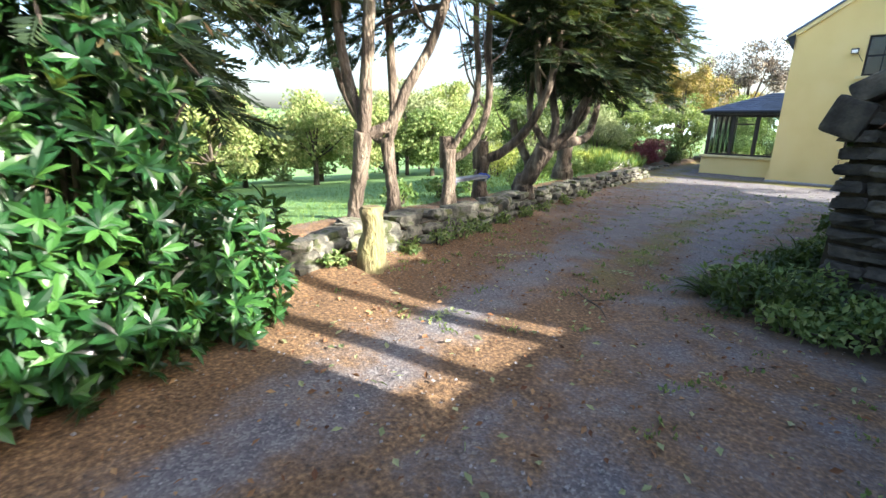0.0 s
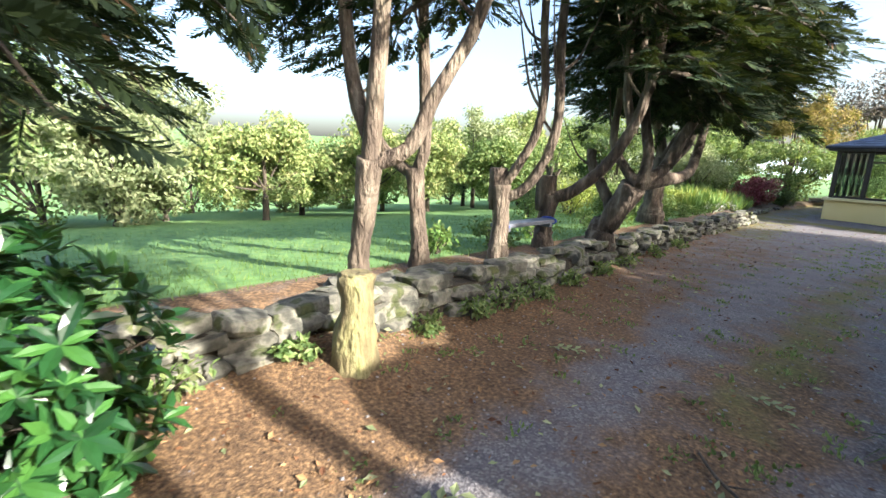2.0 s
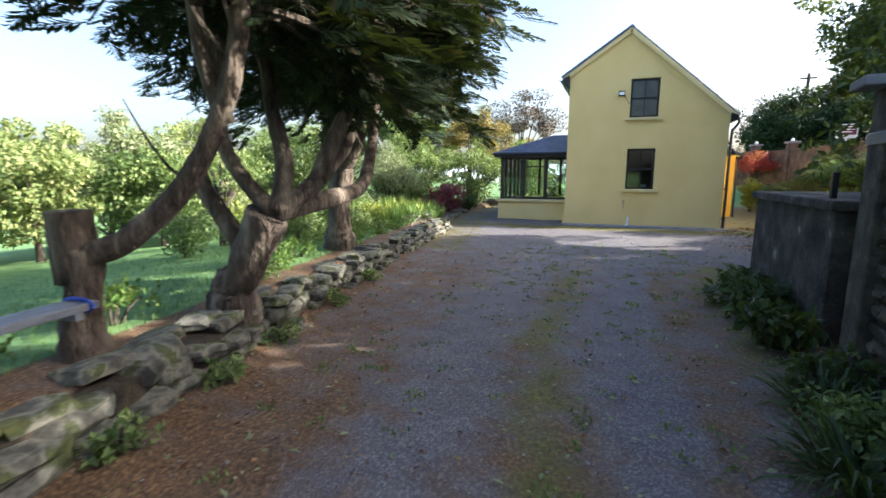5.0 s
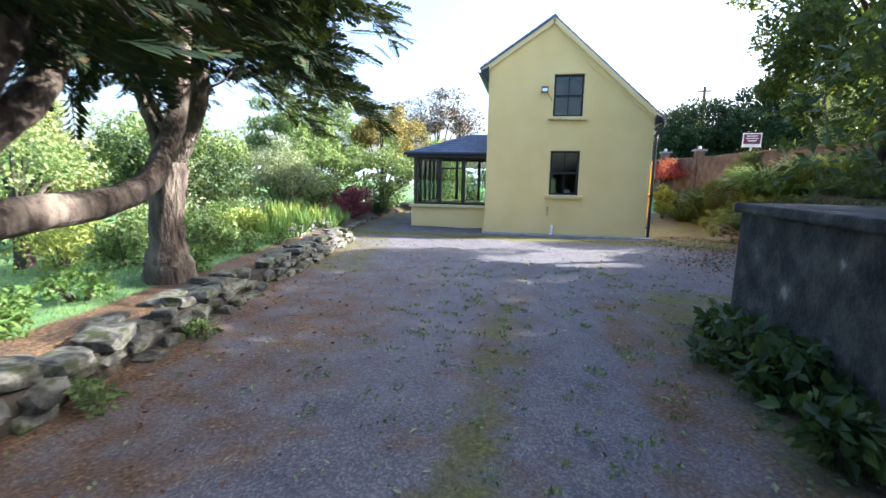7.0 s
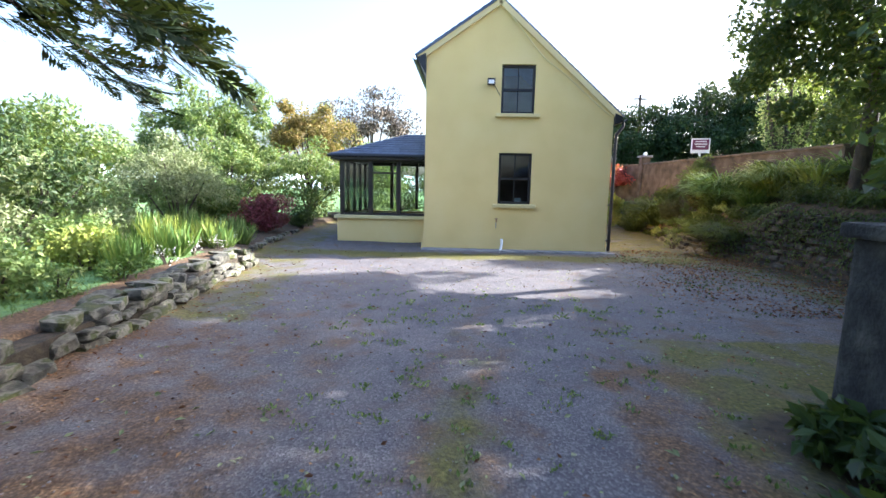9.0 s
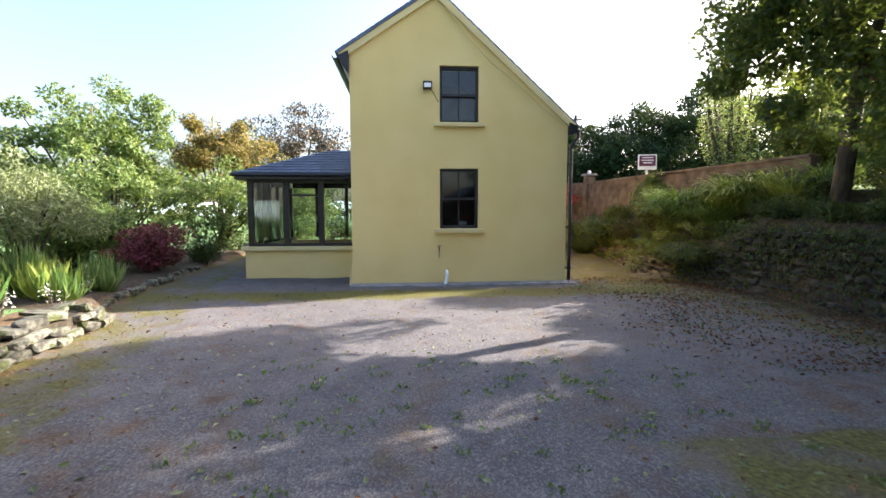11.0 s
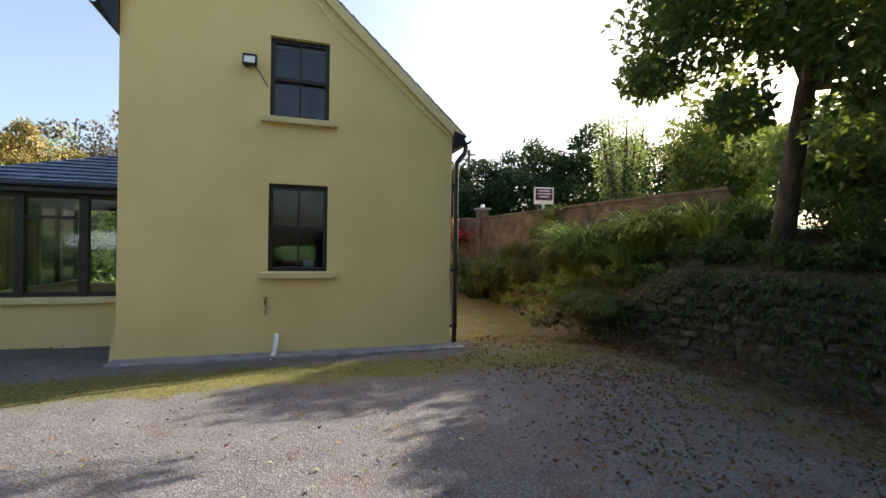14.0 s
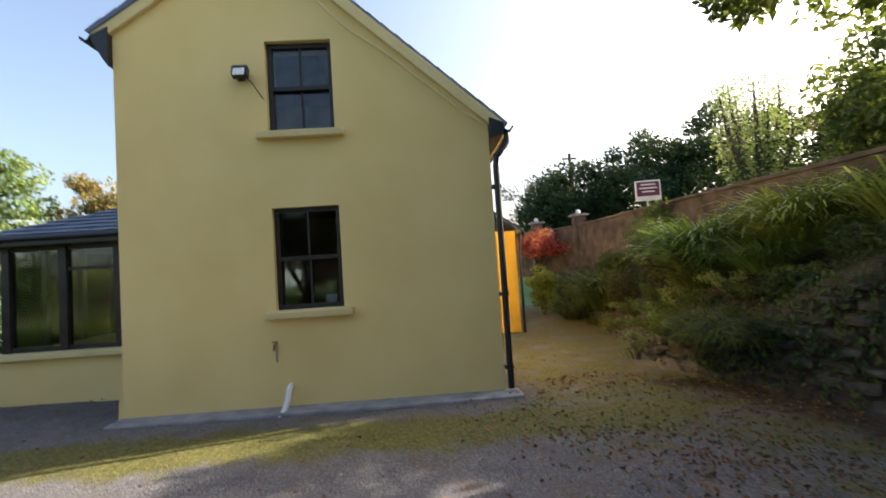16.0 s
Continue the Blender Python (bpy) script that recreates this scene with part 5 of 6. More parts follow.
tree("green_tree", "green tree behind the conservatory", (-6.3, 30.5), 3.6, 1.7, L_GREEN, 6500, 0.13, 208, 0.1, 30, 0.5, 0.0)
tree("green_tree", "round dark green tree across the garden", (-10.0, 16.0), 3.1, 1.5, L_DARK, 7000, 0.11, 209, 0.08, 32, 0.45, 0.0)

# flower bed
shrub("red_barberry", "purple-red barberry bush in the flower bed", (-7.6, 21.6), (1.35, 0.95, 1.15), L_RED, 7500, 0.075, 301)
shrub("box_bush", "clipped dark green bush", (-7.3, 23.6), (0.7, 0.6, 0.75), L_DARK, 3000, 0.06, 302)
shrub("box_bush", "low green bush by the path", (-8.3, 22.6), (0.8, 0.8, 0.9), L_DARK, 3000, 0.07, 303)
for i, (x, y, h, leaf) in enumerate([(-6.9, 18.6, 0.55, L_GREEN), (-7.4, 19.3, 0.62, L_GREEN), (-6.6, 17.2, 0.5, L_GRASS), (-7.1, 17.6, 0.66, L_LIME), (-7.7, 18.1, 0.72, L_GRASS), (-6.7, 15.8, 0.6, L_GRASS), (-7.3, 16.4, 0.72, L_LIME), (-8.0, 17.1, 0.8, L_GRASS), (-6.5, 14.5, 0.55, L_GRASS), (-7.2, 14.9, 0.6, L_GREEN), (-8.3, 15.6, 0.8, L_GRASS), (-7.0, 13.2, 0.5, L_GRASS), (-6.6, 12.2, 0.42, L_GREEN), (-7.8, 13.6, 0.7, L_GRASS), (-8.6, 19.2, 0.9, L_GREEN), (-9.0, 14.2, 0.9, L_GREEN)]):
    grass_clump("iris_clump", "tall strappy green leaves in the flower bed", (x, y), 0.45, h, 150, leaf, 320 + i, "bed plants", width=1.5)
for i, (x, y) in enumerate([(-6.45, 16.0), (-6.5, 16.9), (-7.0, 15.3), (-6.8, 18.0), (-6.2, 14.9)]):
    shrub("white_flowers", "small white flowers over green leaves", (x, y), (0.3, 0.3, 0.38), L_WHITE, 90, 0.035, 350 + i, category="flowers", group="bed flowers", clumps=8)
for i, (x, y) in enumerate([(-5.6, 11.0), (-6.3, 11.6), (-5.2, 8.6), (-4.9, 7.9), (-5.6, 9.6), (-6.0, 9.0), (-4.75, 6.3), (-4.5, 5.2), (-4.3, 4.2), (-6.0, 12.8), (-6.1, 13.8)]):
    shrub("ground_plant", "low green plants behind the stone wall", (x, y), (0.4, 0.4, 0.34), L_GREEN if i % 2 else L_GRASS, 420, 0.06, 370 + i, category="plant", group="plants behind the wall", clumps=10)

# plants at the wall's foot
for i, (y, s) in enumerate([(1.1, 0.26), (1.5, 0.28), (2.2, 0.14), (3.2, 0.15), (3.75, 0.2), (4.2, 0.24), (4.7, 0.2), (5.4, 0.2), (6.2, 0.2), (7.0, 0.22), (8.3, 0.2), (9.6, 0.18)]):
    shrub("wall_weed", "small green weed at the wall's foot", (float(along(WALL_LINE, y)) + 0.33, y), (s, s, s * 0.95), L_GREEN, 170, 0.055, 400 + i, category="plant", group="weeds at the wall", clumps=8, stems=3)

# bed at the shed's foot
for i, (x, y, s, leaf) in enumerate([(-0.1, 4.2, 0.4, L_DARK), (0.15, 4.6, 0.42, L_GREEN), (0.45, 4.35, 0.42, L_DARK), (-0.25, 4.75, 0.32, L_GREEN), (0.7, 4.1, 0.36, L_GREEN), (0.25, 3.95, 0.26, L_GREEN), (0.0, 5.4, 0.36, L_DARK), (0.15, 6.2, 0.36, L_DARK), (0.05, 6.9, 0.32, L_GREEN), (0.25, 7.6, 0.36, L_DARK)]):
    shrub("leafy_weed", "dark leafy plants at the shed's foot", (x, y), (s, s, s * 0.95), leaf, 520, 0.065, 430 + i, category="plant", group="plants by the shed", clumps=12)
for i, (x, y) in enumerate([(-0.3, 4.5), (-0.05, 4.95), (0.0, 5.8), (-0.05, 6.5), (0.1, 7.3)]):
    grass_clump("sedge_tuft", "arching dark green sedge tuft", (x, y), 0.4, 0.34, 160, L_DARK, 450 + i, "sedge tufts", width=0.9, blade=ARCH)
for i, (x, y, s) in enumerate([(0.25, 10.1, 0.42), (0.35, 9.4, 0.42), (0.2, 8.7, 0.36), (0.45, 10.7, 0.34)]):
    shrub("laurel_bush", "low dark blue-green bush against the tank", (x, y), (s, s, s * 1.15), L_DARK, 420, 0.12, 460 + i, group="bushes by the tank", clumps=14)

# the bank
for i, (x, y, s, h) in enumerate([(5.75, 19.0, 0.5, 0.5), (5.5, 18.2, 0.5, 0.45), (5.45, 17.2, 0.5, 0.42), (5.5, 16.4, 0.5, 0.4), (5.3, 15.5, 0.5, 0.42), (4.95, 14.4, 0.5, 0.45), (4.5, 13.2, 0.5, 0.5), (6.3, 18.3, 0.5, 0.6), (6.5, 16.6, 0.6, 0.6), (6.2, 15.3, 0.6, 0.55), (5.9, 14.0, 0.6, 0.55), (6.8, 17.6, 0.55, 0.7), (5.25, 19.5, 0.4, 0.4)]):
    shrub("ivy_mound", "dark tangled ivy mound along the bank's edge", (x, y), (s, s, h), L_DARK, 1300, 0.065, 500 + i, group="ivy along the bank", clumps=20)
shrub("dome_bush", "dense rounded dark green bush before the brown wall", (5.95, 24.0), (0.6, 0.6, 1.75), L_BANK, 8000, 0.065, 520, clumps=60)
shrub("heath_bush", "upright brown-green heath bush on the bank", (5.45, 22.7), (0.62, 0.62, 1.4), L_HEATH, 6500, 0.075, 521, shape=LONG_LEAF, clumps=60)
shrub("heath_bush", "low brown-green heath bush under the wall", (5.0, 23.5), (0.5, 0.5, 0.8), L_HEATH, 3000, 0.065, 522, shape=LONG_LEAF, clumps=36)
shrub("dome_bush", "round olive bush low on the bank", (5.75, 25.6), (0.55, 0.6, 1.1), L_BANK, 5000, 0.065, 523, clumps=44)
shrub("dome_bush", "leafy olive bush at the bank's far end", (5.5, 27.3), (0.7, 0.8, 1.2), L_BANK, 5000, 0.07, 525, clumps=44)
shrub("dome_bush", "leafy dark bush below the stone piers", (5.3, 29.0), (0.8, 0.8, 1.3), L_DARK, 5000, 0.08, 526, clumps=44)
shrub("dome_bush", "small olive bush behind the grass", (6.35, 21.4), (0.4, 0.45, 0.75), L_BANK, 2600, 0.06, 524, clumps=28)
# the lime clump at (5.95, 20.1) is coloured lighter to stand for sunlight
for i, (x, y, r, h, n, leaf) in enumerate([(5.2, 25.0, 0.7, 1.1, 1000, L_BANK), (5.5, 21.4, 0.9, 1.1, 1300, L_GRASS), (5.2, 21.1, 0.6, 0.7, 500, L_BANK), (5.95, 20.1, 0.8, 1.0, 1000, L_LIME), (6.3, 19.7, 0.6, 0.9, 480, L_GRASS), (5.5, 20.2, 0.6, 0.7, 500, L_GRASS),
                                        (6.1, 18.9, 0.5, 0.95, 160, L_LIME), (6.5, 18.5, 0.5, 0.9, 140, L_GRASS), (6.3, 17.0, 0.5, 0.7, 160, L_BANK), (4.95, 26.6, 0.6, 0.8, 500, L_BANK), (6.0, 15.8, 0.5, 0.7, 150, L_BANK)]):
    grass_clump("montbretia_clump", "arching strappy green leaves on the bank", (x, y), r, h, n, leaf, 530 + i, "strappy plants on the bank", width=0.5, blade=ARCH)


def build_moss_mound():
    """A cushion of moss and short grass that overhangs the low wall."""
    x, y = 4.5, 19.95
    t = thing("moss_mound", "mossy grass-capped mound overhanging the low wall", "mound", (x, y, 0.02))
    bm = bmesh.new()
    bmesh.ops.create_icosphere(bm, subdivisions=4, radius=1.0)
    for v in bm.verts:
        k = 1 + 0.16 * noise.noise(v.co * 2.2) + 0.07 * noise.noise(v.co * 6)
        v.co = Vector((v.co.x * 0.55 * k, v.co.y * 0.8 * k, v.co.z * (0.26 if v.co.z > 0 else 0.2) * k + 0.05))
    shade_smooth(part("cushion", bm, M_MOSS, t))
    rng = np.random.default_rng(77)
    v = rng.normal(0, 1, (2600, 3))
    v /= np.linalg.norm(v, axis=1, keepdims=True)
    v[:, 2] = np.abs(v[:, 2])
    p = v * np.array((0.55, 0.8, 0.26)) + np.array((0, 0, 0.04))
    d = v * np.array((1, 1, 0.4)) + rng.normal(0, 0.4, (len(v), 3)) + np.array((-0.3, -0.2, -0.45))
    part("grass", scatter(BLADE, p, frames_for(d, v), rng.uniform(0.1, 0.28, len(v))), L_BANK, t)


build_moss_mound()
shrub("white_flowers", "pale whitish plant spilling over the low wall", (4.14, 21.3), (0.3, 0.38, 0.5), L_PALE, 1100, 0.035, 545, category="flowers")
tree("red_maple", "small scarlet-leaved maple behind the house", (5.0, 29.8), 2.7, 0.85, L_SCARLET, 3800, 0.10, 560, 0.05, 30, 0.3, 0.55)
shrub("lime_shrub", "bright yellow-green shrub behind the house", (4.6, 28.4), (0.6, 0.6, 1.7), L_LIME, 3800, 0.09, 561)

# trees above the bank
tree("sycamore", "broadleaf tree with dark overhanging crown on the bank", (5.8, 17.55), 5.6, 2.9, L_SYCAMORE, 34000, 0.115, 601, 0.135, 92, 0.5, 0.22, lean=(-0.8, -1.4), bushy=True, fork_at=0.38)
tree("sycamore", "leafy tree overhanging from the bank's top", (6.4, 13.6), 5.8, 3.0, L_SYCAMORE, 13000, 0.125, 602, 0.13, 56, 0.5, 0.15, lean=(-0.3, 0.5), bushy=True, fork_at=0.35)
for i, (x, y, h, w, leaf) in enumerate([(12.0, 36.0, 5.6, 3.0, L_DARK), (15.5, 34.5, 6.2, 3.2, L_DARK), (8.8, 37.5, 4.6, 2.6, L_DARK), (18.5, 30.0, 5.8, 3.0, L_DARK)]):
    tree("dark_evergreen", "dense dark evergreen tree beyond the wall", (x, y), h, w, L_EVERGREEN, 17000, 0.21, 620 + i, 0.12, 90, 0.75, 0.0, bushy=True, group="evergreens beyond the wall")
for i, (x, y, h, w, leaf) in enumerate([(9.5, 21.6, 1.5, 1.1, L_HAZEL), (8.9, 21.2, 3.6, 1.2, L_SYCAMORE), (9.4, 19.0, 2.6, 1.5, L_HAZEL), (9.0, 17.3, 2.6, 1.5, L_SYCAMORE), (8.3, 18.0, 2.2, 1.2, L_GREEN), (7.8, 16.0, 2.2, 1.3, L_SYCAMORE), (10.8, 16.8, 4.6, 1.8, L_GREEN), (9.5, 14.5, 5.0, 1.9, L_HAZEL), (14.5, 27.0, 4.6, 2.0, L_AUTUMN), (7.5, 40.0, 5.0, 2.4, L_TWIG), (8.8, 16.3, 3.6, 1.6, L_SYCAMORE), (8.3, 14.6, 3.6, 1.6, L_SYCAMORE)]):
    tree("thin_tree", "thin yellow-green tree above the bank", (x, y), h, w, leaf, 6500, 0.14, 640 + i, 0.07, 44, 0.5, 0.02, bushy=True, group="thin trees above the bank")




def build_pollard():
    """An old pollard: upright ivy-clad stems from one bole, with thin leaf."""
    x, y = 9.7, 25.6
    t = thing("pollard_tree", "multi-stemmed ivy-clad pollard above the brown wall", "tree", (x, y, gh(x, y)))
    rng = np.random.default_rng(640)
    shade_smooth(part("trunk", tube([(0, 0, -0.3, 0.3), (0, 0, 0.4, 0.26), (0, 0, 1.1, 0.24)], 10, 0.1, 3, 640), M_BARK_DARK, t))
    tips = []
    for k in range(9):
        a = 2 * math.pi * k / 9 + rng.uniform(-0.3, 0.3)
        out, h = rng.uniform(0.35, 1.2), rng.uniform(2.6, 4.1)
        q = [(0.12 * math.cos(a), 0.12 * math.sin(a), 0.9, 0.10), (0.5 * out * math.cos(a), 0.5 * out * math.sin(a), 0.45 * h, 0.075), (0.85 * out * math.cos(a), 0.85 * out * math.sin(a), 0.75 * h, 0.05), (out * math.cos(a), out * math.sin(a), h, 0.015)]
        part("limb", tube(q, 7, 0.1, 3, 650 + k), M_BARK_DARK, t)
        tips += [np.array(p[:3]) for p in smooth_path(q, 4)]
    tips = np.array(tips)
    part("crown", leaf_cloud(rng, tips, np.full(len(tips), 0.32), 5200, 0.10, LEAF), L_HAZEL, t)
    part("ivy", leaf_cloud(rng, tips[tips[:, 2] < 2.4], np.full((tips[:, 2] < 2.4).sum(), 0.16), 3000, 0.09, LEAF), L_DARK, t)


build_pollard()

for i, (x, y, h, w, leaf) in enumerate([(-17.0, 30.0, 5.0, 2.6, L_GREEN), (-14.0, 33.0, 5.0, 2.4, L_HAZEL), (-20.0, 26.5, 5.0, 2.6, L_GREEN), (-8.2, 37.0, 4.6, 2.4, L_AUTUMN), (-17.5, 23.5, 4.2, 2.4, L_HAZEL)]):
    tree("garden_tree", "leafy tree closing the garden's far side", (x, y), h, w, leaf, 8000, 0.17, 660 + i, 0.08, 54, 0.6, 0.0, bushy=True, group="trees beyond the garden")
for i, (x, y, s, h, leaf) in enumerate([(-6.5, 12.6, 0.6, 0.6, L_GREEN), (-7.3, 11.8, 0.7, 0.8, L_GREEN), (-7.7, 13.0, 0.8, 0.9, L_GREEN), (-8.7, 12.0, 0.9, 1.1, L_LIME), (-8.6, 14.0, 0.9, 1.1, L_GREEN), (-9.6, 12.9, 1.0, 1.3, L_PALE), (-8.2, 15.6, 0.8, 1.0, L_GREEN), (-9.4, 15.0, 1.0, 1.4, L_PALE), (-7.2, 14.6, 0.6, 0.7, L_LIME), (-8.9, 17.4, 0.9, 1.2, L_PALE), (-9.9, 18.3, 1.0, 1.5, L_GREEN), (-8.6, 10.2, 0.8, 0.9, L_GREEN)]):
    shrub("garden_shrub", "soft green shrub in the overgrown garden", (x, y), (s, s, h), leaf, 1500, 0.085, 700 + i, group="garden shrubs", clumps=22)

for i, (x, y) in enumerate([(4.55, 20.9), (4.7, 21.7), (4.75, 22.5), (4.95, 23.4), (5.1, 24.3), (5.25, 25.3), (5.4, 26.3), (4.9, 21.2), (5.15, 22.4), (5.4, 23.9), (4.75, 20.5), (5.1, 20.5), (4.95, 22.0), (4.6, 22.1), (4.7, 23.0), (4.9, 24.0), (5.0, 24.8), (5.3, 21.9), (5.6, 23.4), (5.6, 24.6), (5.2, 26.0), (4.45, 20.8), (5.1, 20.0), (5.5, 19.6)]):
    shrub("ground_plant", "low yellow-green plants along the bank's foot", (x, y), (0.42, 0.5, 0.26), (L_BANK, L_GREEN, L_BANK, L_HAZEL)[i % 4], 900, 0.045, 830 + i, category="plant", group="plants at the bank's foot", clumps=14)
for i, (x, y, h, w, leaf) in enumerate([(-6.0, 29.6, 2.6, 1.4, L_GREEN), (-8.4, 27.6, 3.2, 1.6, L_GREEN), (-5.2, 32.5, 3.4, 1.7, L_DARK), (-10.6, 23.2, 2.4, 1.5, L_GREEN), (-12.2, 19.2, 3.0, 1.7, L_PALE)]):
    tree("garden_tree", "bushy green tree behind the conservatory", (x, y), h, w, leaf, 7000, 0.14, 870 + i, 0.06, 44, 0.5, 0.0, bushy=True, group="trees beyond the garden")

# hedge and trees on the lane's other side, the hedge unseen, added to shade the drive
for i, (x, y, h) in enumerate([(2.5, -3.6, 3.0), (2.6, -2.2, 3.0), (2.5, -0.8, 3.0), (2.6, 0.6, 3.0), (2.6, 1.8, 3.0), (2.6, 3.25, 2.05), (2.7, 4.75, 3.4)]):
    hedge = shrub("lane_shade_hedge", "dense clipped green hedge along the lane, unseen, added for its shade", (x, y), (0.8, 0.95, h), L_DARK, 4000, 0.13, 740 + i, category="hedge", group="hedge along the lane", clumps=36)
    # solid box hidden in each hedge, added to block sun through the leaves
    part("shade_block", box((0, 0, h * 0.42), (0.7, 1.5, h * 0.84), bevel=0.15), M_MORTAR, bpy.data.objects[hedge.name])
for i, (x, y, h, low) in enumerate([(3.6, 4.0, 6.2, 0.62), (3.6, 3.35, 6.0, 0.64), (3.7, 2.75, 6.0, 0.64), (4.0, 10.0, 5.4, 0.02), (3.7, 7.1, 5.7, 0.02), (3.5, 11.7, 4.6, 0.05)]):
    tree("lane_tree", "slender broadleaf tree beside the lane, added for its shade on the drive", (x, y), h, 1.0 if low > 0.5 else 2.2, L_DARK, (380 if y < 3 else 1300) if low > 0.5 else 18000 if y < 11 else 2600, 0.155, 760 + i, 0.09, 40 if low > 0.5 else 74, 0.46, low, bushy=low < 0.5, group="trees beside the lane")


def build_small_things():
    t = thing("fallen_twig", "thin bent dry twig lying on the drive", "twig", (-0.95, 3.35, gh(-0.95, 3.35) + 0.02), rz=-35)
    part("stem", tube([(-0.28, 0.03, 0.0, 0.006), (-0.1, 0.0, 0.012, 0.007), (0.1, 0.02, 0.01, 0.006), (0.3, -0.03, 0.0, 0.003)], 6), M_BARK_DARK, t)
    part("side_twig", tube([(-0.05, 0.0, 0.012, 0.005), (-0.02, 0.1, 0.02, 0.004), (-0.06, 0.22, 0.01, 0.002)], 6), M_BARK_DARK, t)
    rng = np.random.default_rng(31)
    for i, (x, y) in enumerate([(-1.19, 4.41), (-2.3, 3.95), (-1.55, 2.3)]):
        t = thing("fallen_sprig", "fresh pale green leaf sprig lying on the drive", "leaf", (x, y, gh(x, y) + 0.02), rz=40 * i, group="fallen sprigs")
        part("stem", tube([(-0.1, 0, 0, 0.003), (0, 0.01, 0.01, 0.003), (0.12, 0, 0, 0.002)], 5), L_PALE, t)
        for k in range(7):
            a = 0.9 * (1 if k % 2 else -1)
            d = np.array([[math.cos(a), math.sin(a), 0.15]])
            part("leaflet", scatter(LEAF, np.array([[-0.07 + 0.03 * k, 0, 0.008]]), frames_for(d, np.array([[0, 0, 1.0]])), np.array([0.075])), L_PALE, t)
    p = thing("utility_pole", "thin dark timber utility pole far behind the wall", "pole", (10.2, 41.5, gh(10.2, 41.5)))
    h = 7.6 - gh(10.2, 41.5)
    part("pole", tube([(0, 0, -0.5, 0.13), (0, 0, h * 0.5, 0.11), (0, 0, h, 0.09)], 8, steps=1), M_BARK_DARK, p)
    part("crossarm", box((0, 0, h - 0.3), (0.9, 0.09, 0.1), bevel=0.01), M_BARK_DARK, p)
    b = thing("white_box", "small white box on the inner window ledge", "box", (-0.33, GY + 0.62, 0.62))
    part("ledge", box((-0.15, -0.02, -0.03), (0.8, 0.3, 0.03)), M_ROOM_FLOOR, b)
    part("carton", box((0, 0, 0.09), (0.16, 0.1, 0.2), bevel=0.006), M_WHITE, b)
    part("booklet", box((-0.3, 0, 0.01), (0.22, 0.16, 0.03), rz=8), M_WHITE, b)


build_small_things()


# ---- small cover of the ground ----
def stuff(name, label, category, mesh, material):
    return tagged(part(name, mesh, material), label, category, kind="stuff")


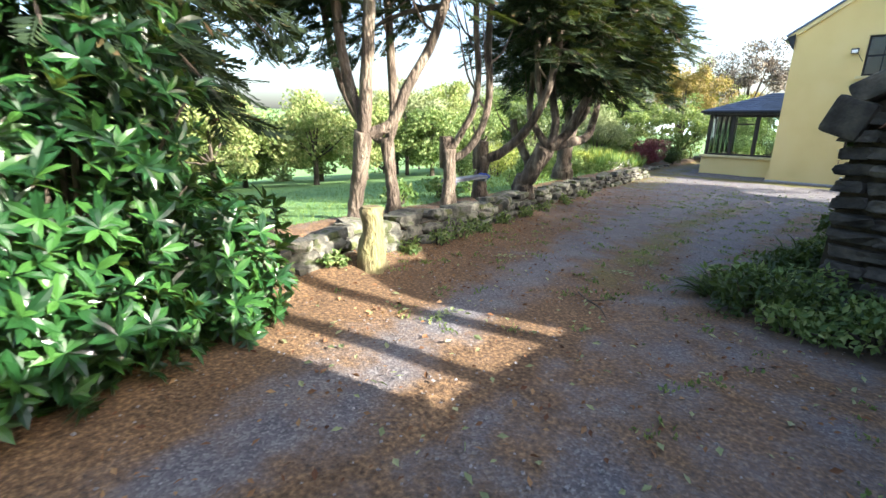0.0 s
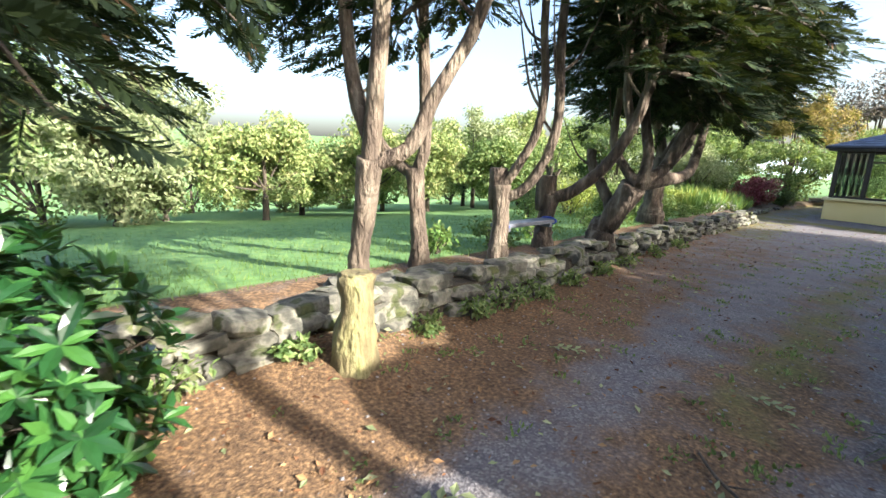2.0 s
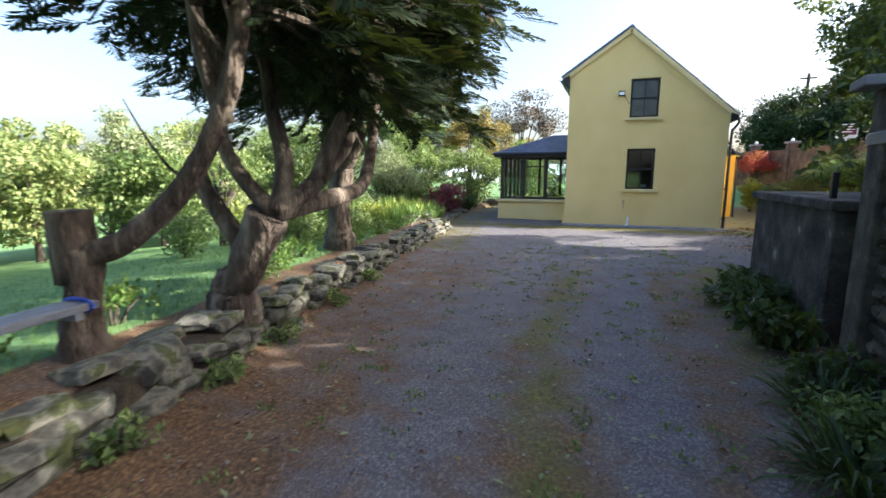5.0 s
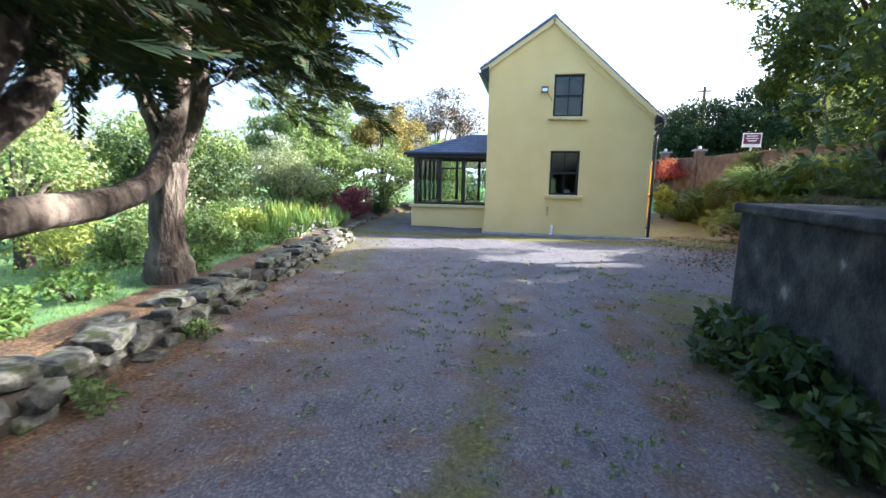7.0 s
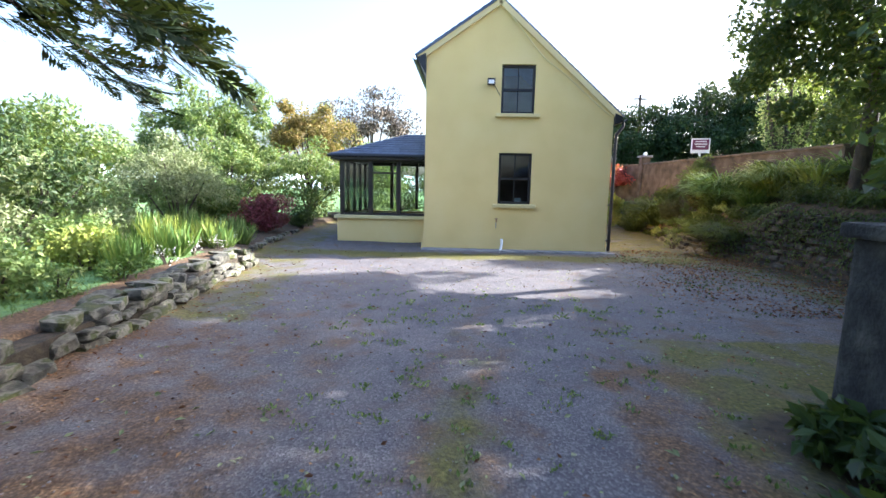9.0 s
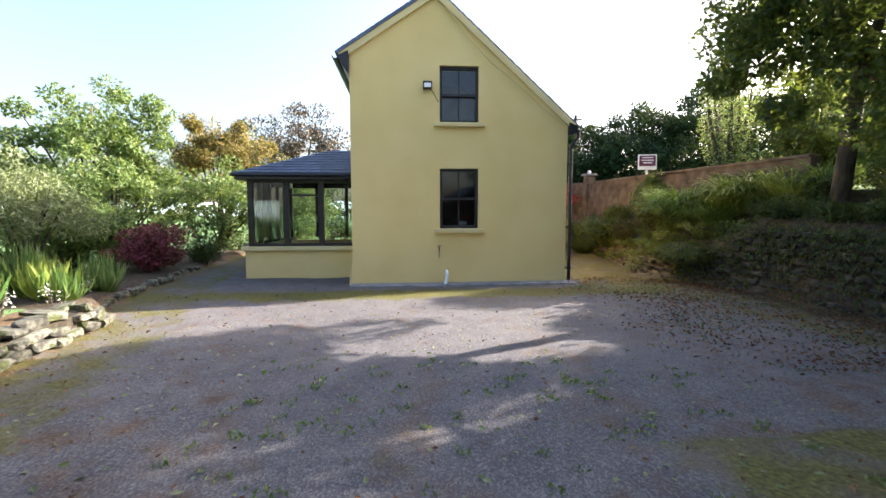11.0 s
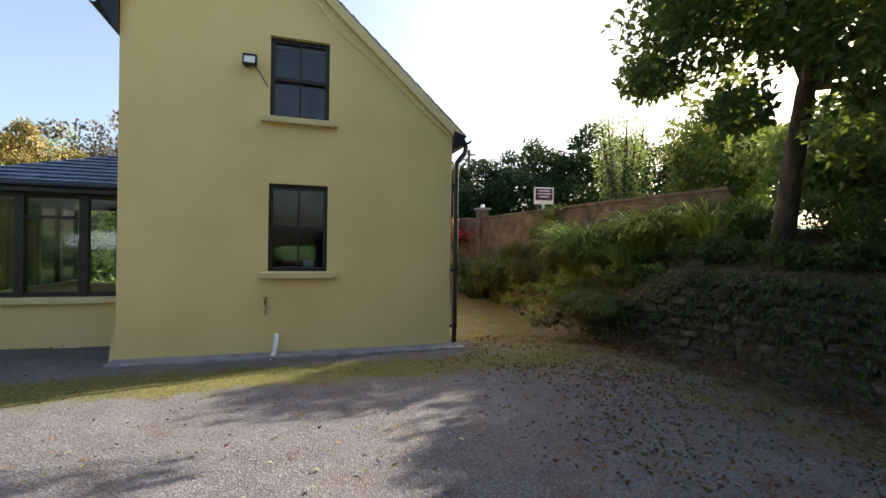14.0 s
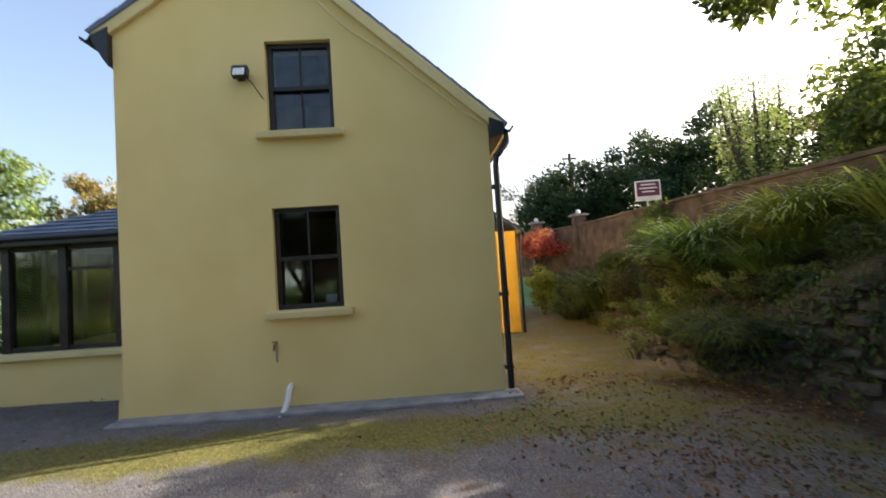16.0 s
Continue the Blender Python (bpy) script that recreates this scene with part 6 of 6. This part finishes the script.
def build_cover():
    rng = np.random.default_rng(21)

    def places(n, x0, x1, y0, y1, keep):
        p = np.stack([rng.uniform(x0, x1, n), rng.uniform(y0, y1, n)], -1)
        p = p[keep(p[:, 0], p[:, 1])]
        return np.concatenate([p, ground_height(p[:, 0], p[:, 1])[:, None]], 1)

    def flat_turns(n, tilt=0.35):
        a = rng.uniform(0, 2 * math.pi, n)
        d = np.stack([np.cos(a), np.sin(a), rng.normal(0, tilt * 0.6, n)], -1)
        return frames_for(d, np.tile((0, 0, 1.0), (n, 1)) + rng.normal(0, tilt, (n, 3)))

    def drive(x, y):
        return (x > along(BED_LINE, y) + 0.1) & (x < along(BANK_LINE, y))

    p = places(9000, -5.8, 3.5, 0.2, 17, lambda x, y: drive(x, y) & (rng.random(len(x)) < np.where(y < 11, 1.0, 0.3)))
    p[:, 2] += 0.008
    pebble = ([(1, 0, 0), (0, 1, 0), (-1, 0, 0), (0, -1, 0), (0.2, 0.1, 0.6), (0, 0, -0.5)], [(0, 1, 4), (1, 2, 4), (2, 3, 4), (3, 0, 4), (1, 0, 5), (2, 1, 5), (3, 2, 5), (0, 3, 5)])
    stuff("gravel_stones", "loose pale gravel stones on the drive", "gravel", scatter(pebble, p, flat_turns(len(p), 0.2), rng.uniform(0.004, 0.013, len(p))), M_PEBBLE)
    p = places(30000, -6.0, 5.0, 0.2, 22, lambda x, y: drive(x, y) & (rng.random(len(x)) < np.clip(np.exp(-(x - along(BED_LINE, y)) / 0.7) + 0.10 + 0.25 * (y < 4) + 0.2 * ((x > 1.9) & (y > 17.5)), 0, 1)))
    p[:, 2] += 0.014
    stuff("fallen_leaves", "small dry brown leaves lying on the drive", "leaves", scatter(LEAF, p, flat_turns(len(p), 0.5), rng.uniform(0.02, 0.055, len(p))), L_BROWN)
    p = places(11000, 1.2, 5.2, 14.0, 21.0, lambda x, y: drive(x, y) & (y < 20.6 - 0.3 * np.abs(x - 3)) & (rng.random(len(x)) < np.clip((x - 1.0) / 1.6, 0, 1) * np.clip(0.55 + 0.6 * np.sin(x * 2.3 + 1.0) * np.sin(y * 1.9), 0.15, 1)))
    p[:, 2] += 0.02
    stuff("leaf_litter", "drift of brown leaves fallen beside the house corner", "leaves", scatter(LEAF, p, flat_turns(len(p), 0.6), rng.uniform(0.025, 0.065, len(p))), L_BROWN)
    p = places(5000, 1.8, 5.2, 14.0, 20.0, lambda x, y: drive(x, y) & (rng.random(len(x)) < np.clip(0.45 + 0.7 * np.sin(x * 2.1 + 2.6) * np.sin(y * 2.4 + 0.7), 0.05, 1)))
    p[:, 2] += 0.02
    stuff("low_weeds", "low dark green weeds creeping over the yard", "weeds", scatter(LEAF, p, flat_turns(len(p), 0.9), rng.uniform(0.025, 0.055, len(p))), L_DARK)
    p = places(60000, -10.5, -3.2, 0.5, 16.0, lambda x, y: (along(BED_LINE, y) - x > 0.5) & (rng.random(len(x)) < np.exp(-(along(BED_LINE, y) - x - 0.5) / 3.0)))
    a = rng.normal(0, 0.35, (len(p), 3)) + np.array((0, 0, 1.0))
    wide = ([(x * 1.4, y, z) for x, y, z in BLADE[0]], BLADE[1])
    stuff("lawn_grass", "short green lawn grass", "grass", scatter(wide, p, frames_for(a, rng.normal(0, 1, (len(p), 3))), rng.uniform(0.03, 0.075, len(p))), L_GRASS)
    p = places(16000, -3.6, 6.0, 5.0, 24.0, lambda x, y: drive(x, y) & (((np.abs(y - 18.8) < 0.5) & (x < 3.5)) | ((x > 2.0) & (y > 18.3)) | ((np.abs(x + 1.75) < 0.3) & (y < 11) & (rng.random(len(x)) < 0.5)) | ((x > -0.3) & (x < 0.5) & (y > 8))) & (rng.random(len(x)) < 0.5))
    a = rng.normal(0, 0.5, (len(p), 3)) + np.array((0, 0, 1.0))
    stuff("drive_grass", "sparse yellowish grass and moss in the gravel", "grass", scatter(wide, p, frames_for(a, rng.normal(0, 1, (len(p), 3))), rng.uniform(0.015, 0.04, len(p))), L_LIME)
    p = places(1500, -4.5, 1.5, 1.0, 17, lambda x, y: drive(x, y))
    p[:, 2] += 0.02
    stuff("green_leaves", "scattered green leaves fallen on the drive", "leaves", scatter(LEAF, p, flat_turns(len(p), 0.4), rng.uniform(0.03, 0.07, len(p))), L_PALE)
    p = places(420, -3.2, 1.0, 2.0, 15, lambda x, y: drive(x, y))
    k = 14
    q = np.repeat(p, k, 0) + np.concatenate([rng.normal(0, 0.035, (len(p) * k, 2)), np.zeros((len(p) * k, 1))], 1)
    a = rng.normal(0, 0.7, (len(q), 3)) + np.array((0, 0, 0.9))
    stuff("drive_weeds", "small green weeds growing through the gravel", "weeds", scatter(LEAF, q, frames_for(a, rng.normal(0, 1, (len(q), 3))), rng.uniform(0.02, 0.045, len(q))), L_GREEN)
    # ivy on the retaining wall's face and over the bank
    n = 7000
    y = rng.uniform(11.5, 20.0, n)
    top = np.interp(y, [9, 12, 18.6, 19.7], [0.3, 1.1, 1.25, 0.40])
    u = rng.random(n)
    keep = rng.random(n) < 0.25 + 0.75 * u ** 1.5
    p = np.stack([along(BANK_LINE, y) + 0.0 + 0.04 * u - rng.uniform(0, 0.08, n), y, drive_height(y) + 0.05 + u * (top + 0.05)], -1)[keep]
    d = rng.normal(0, 0.5, (len(p), 3)) + np.array((-0.2, 0, -0.8))
    stuff("wall_ivy", "dark ivy hanging over the retaining wall", "ivy", scatter(LEAF, p, frames_for(d, rng.normal(0, 0.4, (len(p), 3)) + np.array((-1.0, 0, 0.3))), rng.uniform(0.05, 0.10, len(p))), L_DARK)
    p = places(9000, 3.8, 6.8, 12.5, 20.2, lambda x, y: (x > along(BANK_LINE, y) + 0.1) & (x < along(BANK_LINE, y) + 1.2))
    p[:, 2] += rng.uniform(0.0, 0.12, len(p)) 
    d = rng.normal(0, 0.6, (len(p), 3)) + np.array((-0.7, 0, -0.2))
    stuff("ivy", "dark ivy trailing over the bank", "ivy", scatter(LEAF, p, frames_for(d, rng.normal(0, 0.4, (len(p), 3)) + np.array((-0.4, 0, 0.9))), rng.uniform(0.04, 0.085, len(p))), L_DARK)


build_cover()
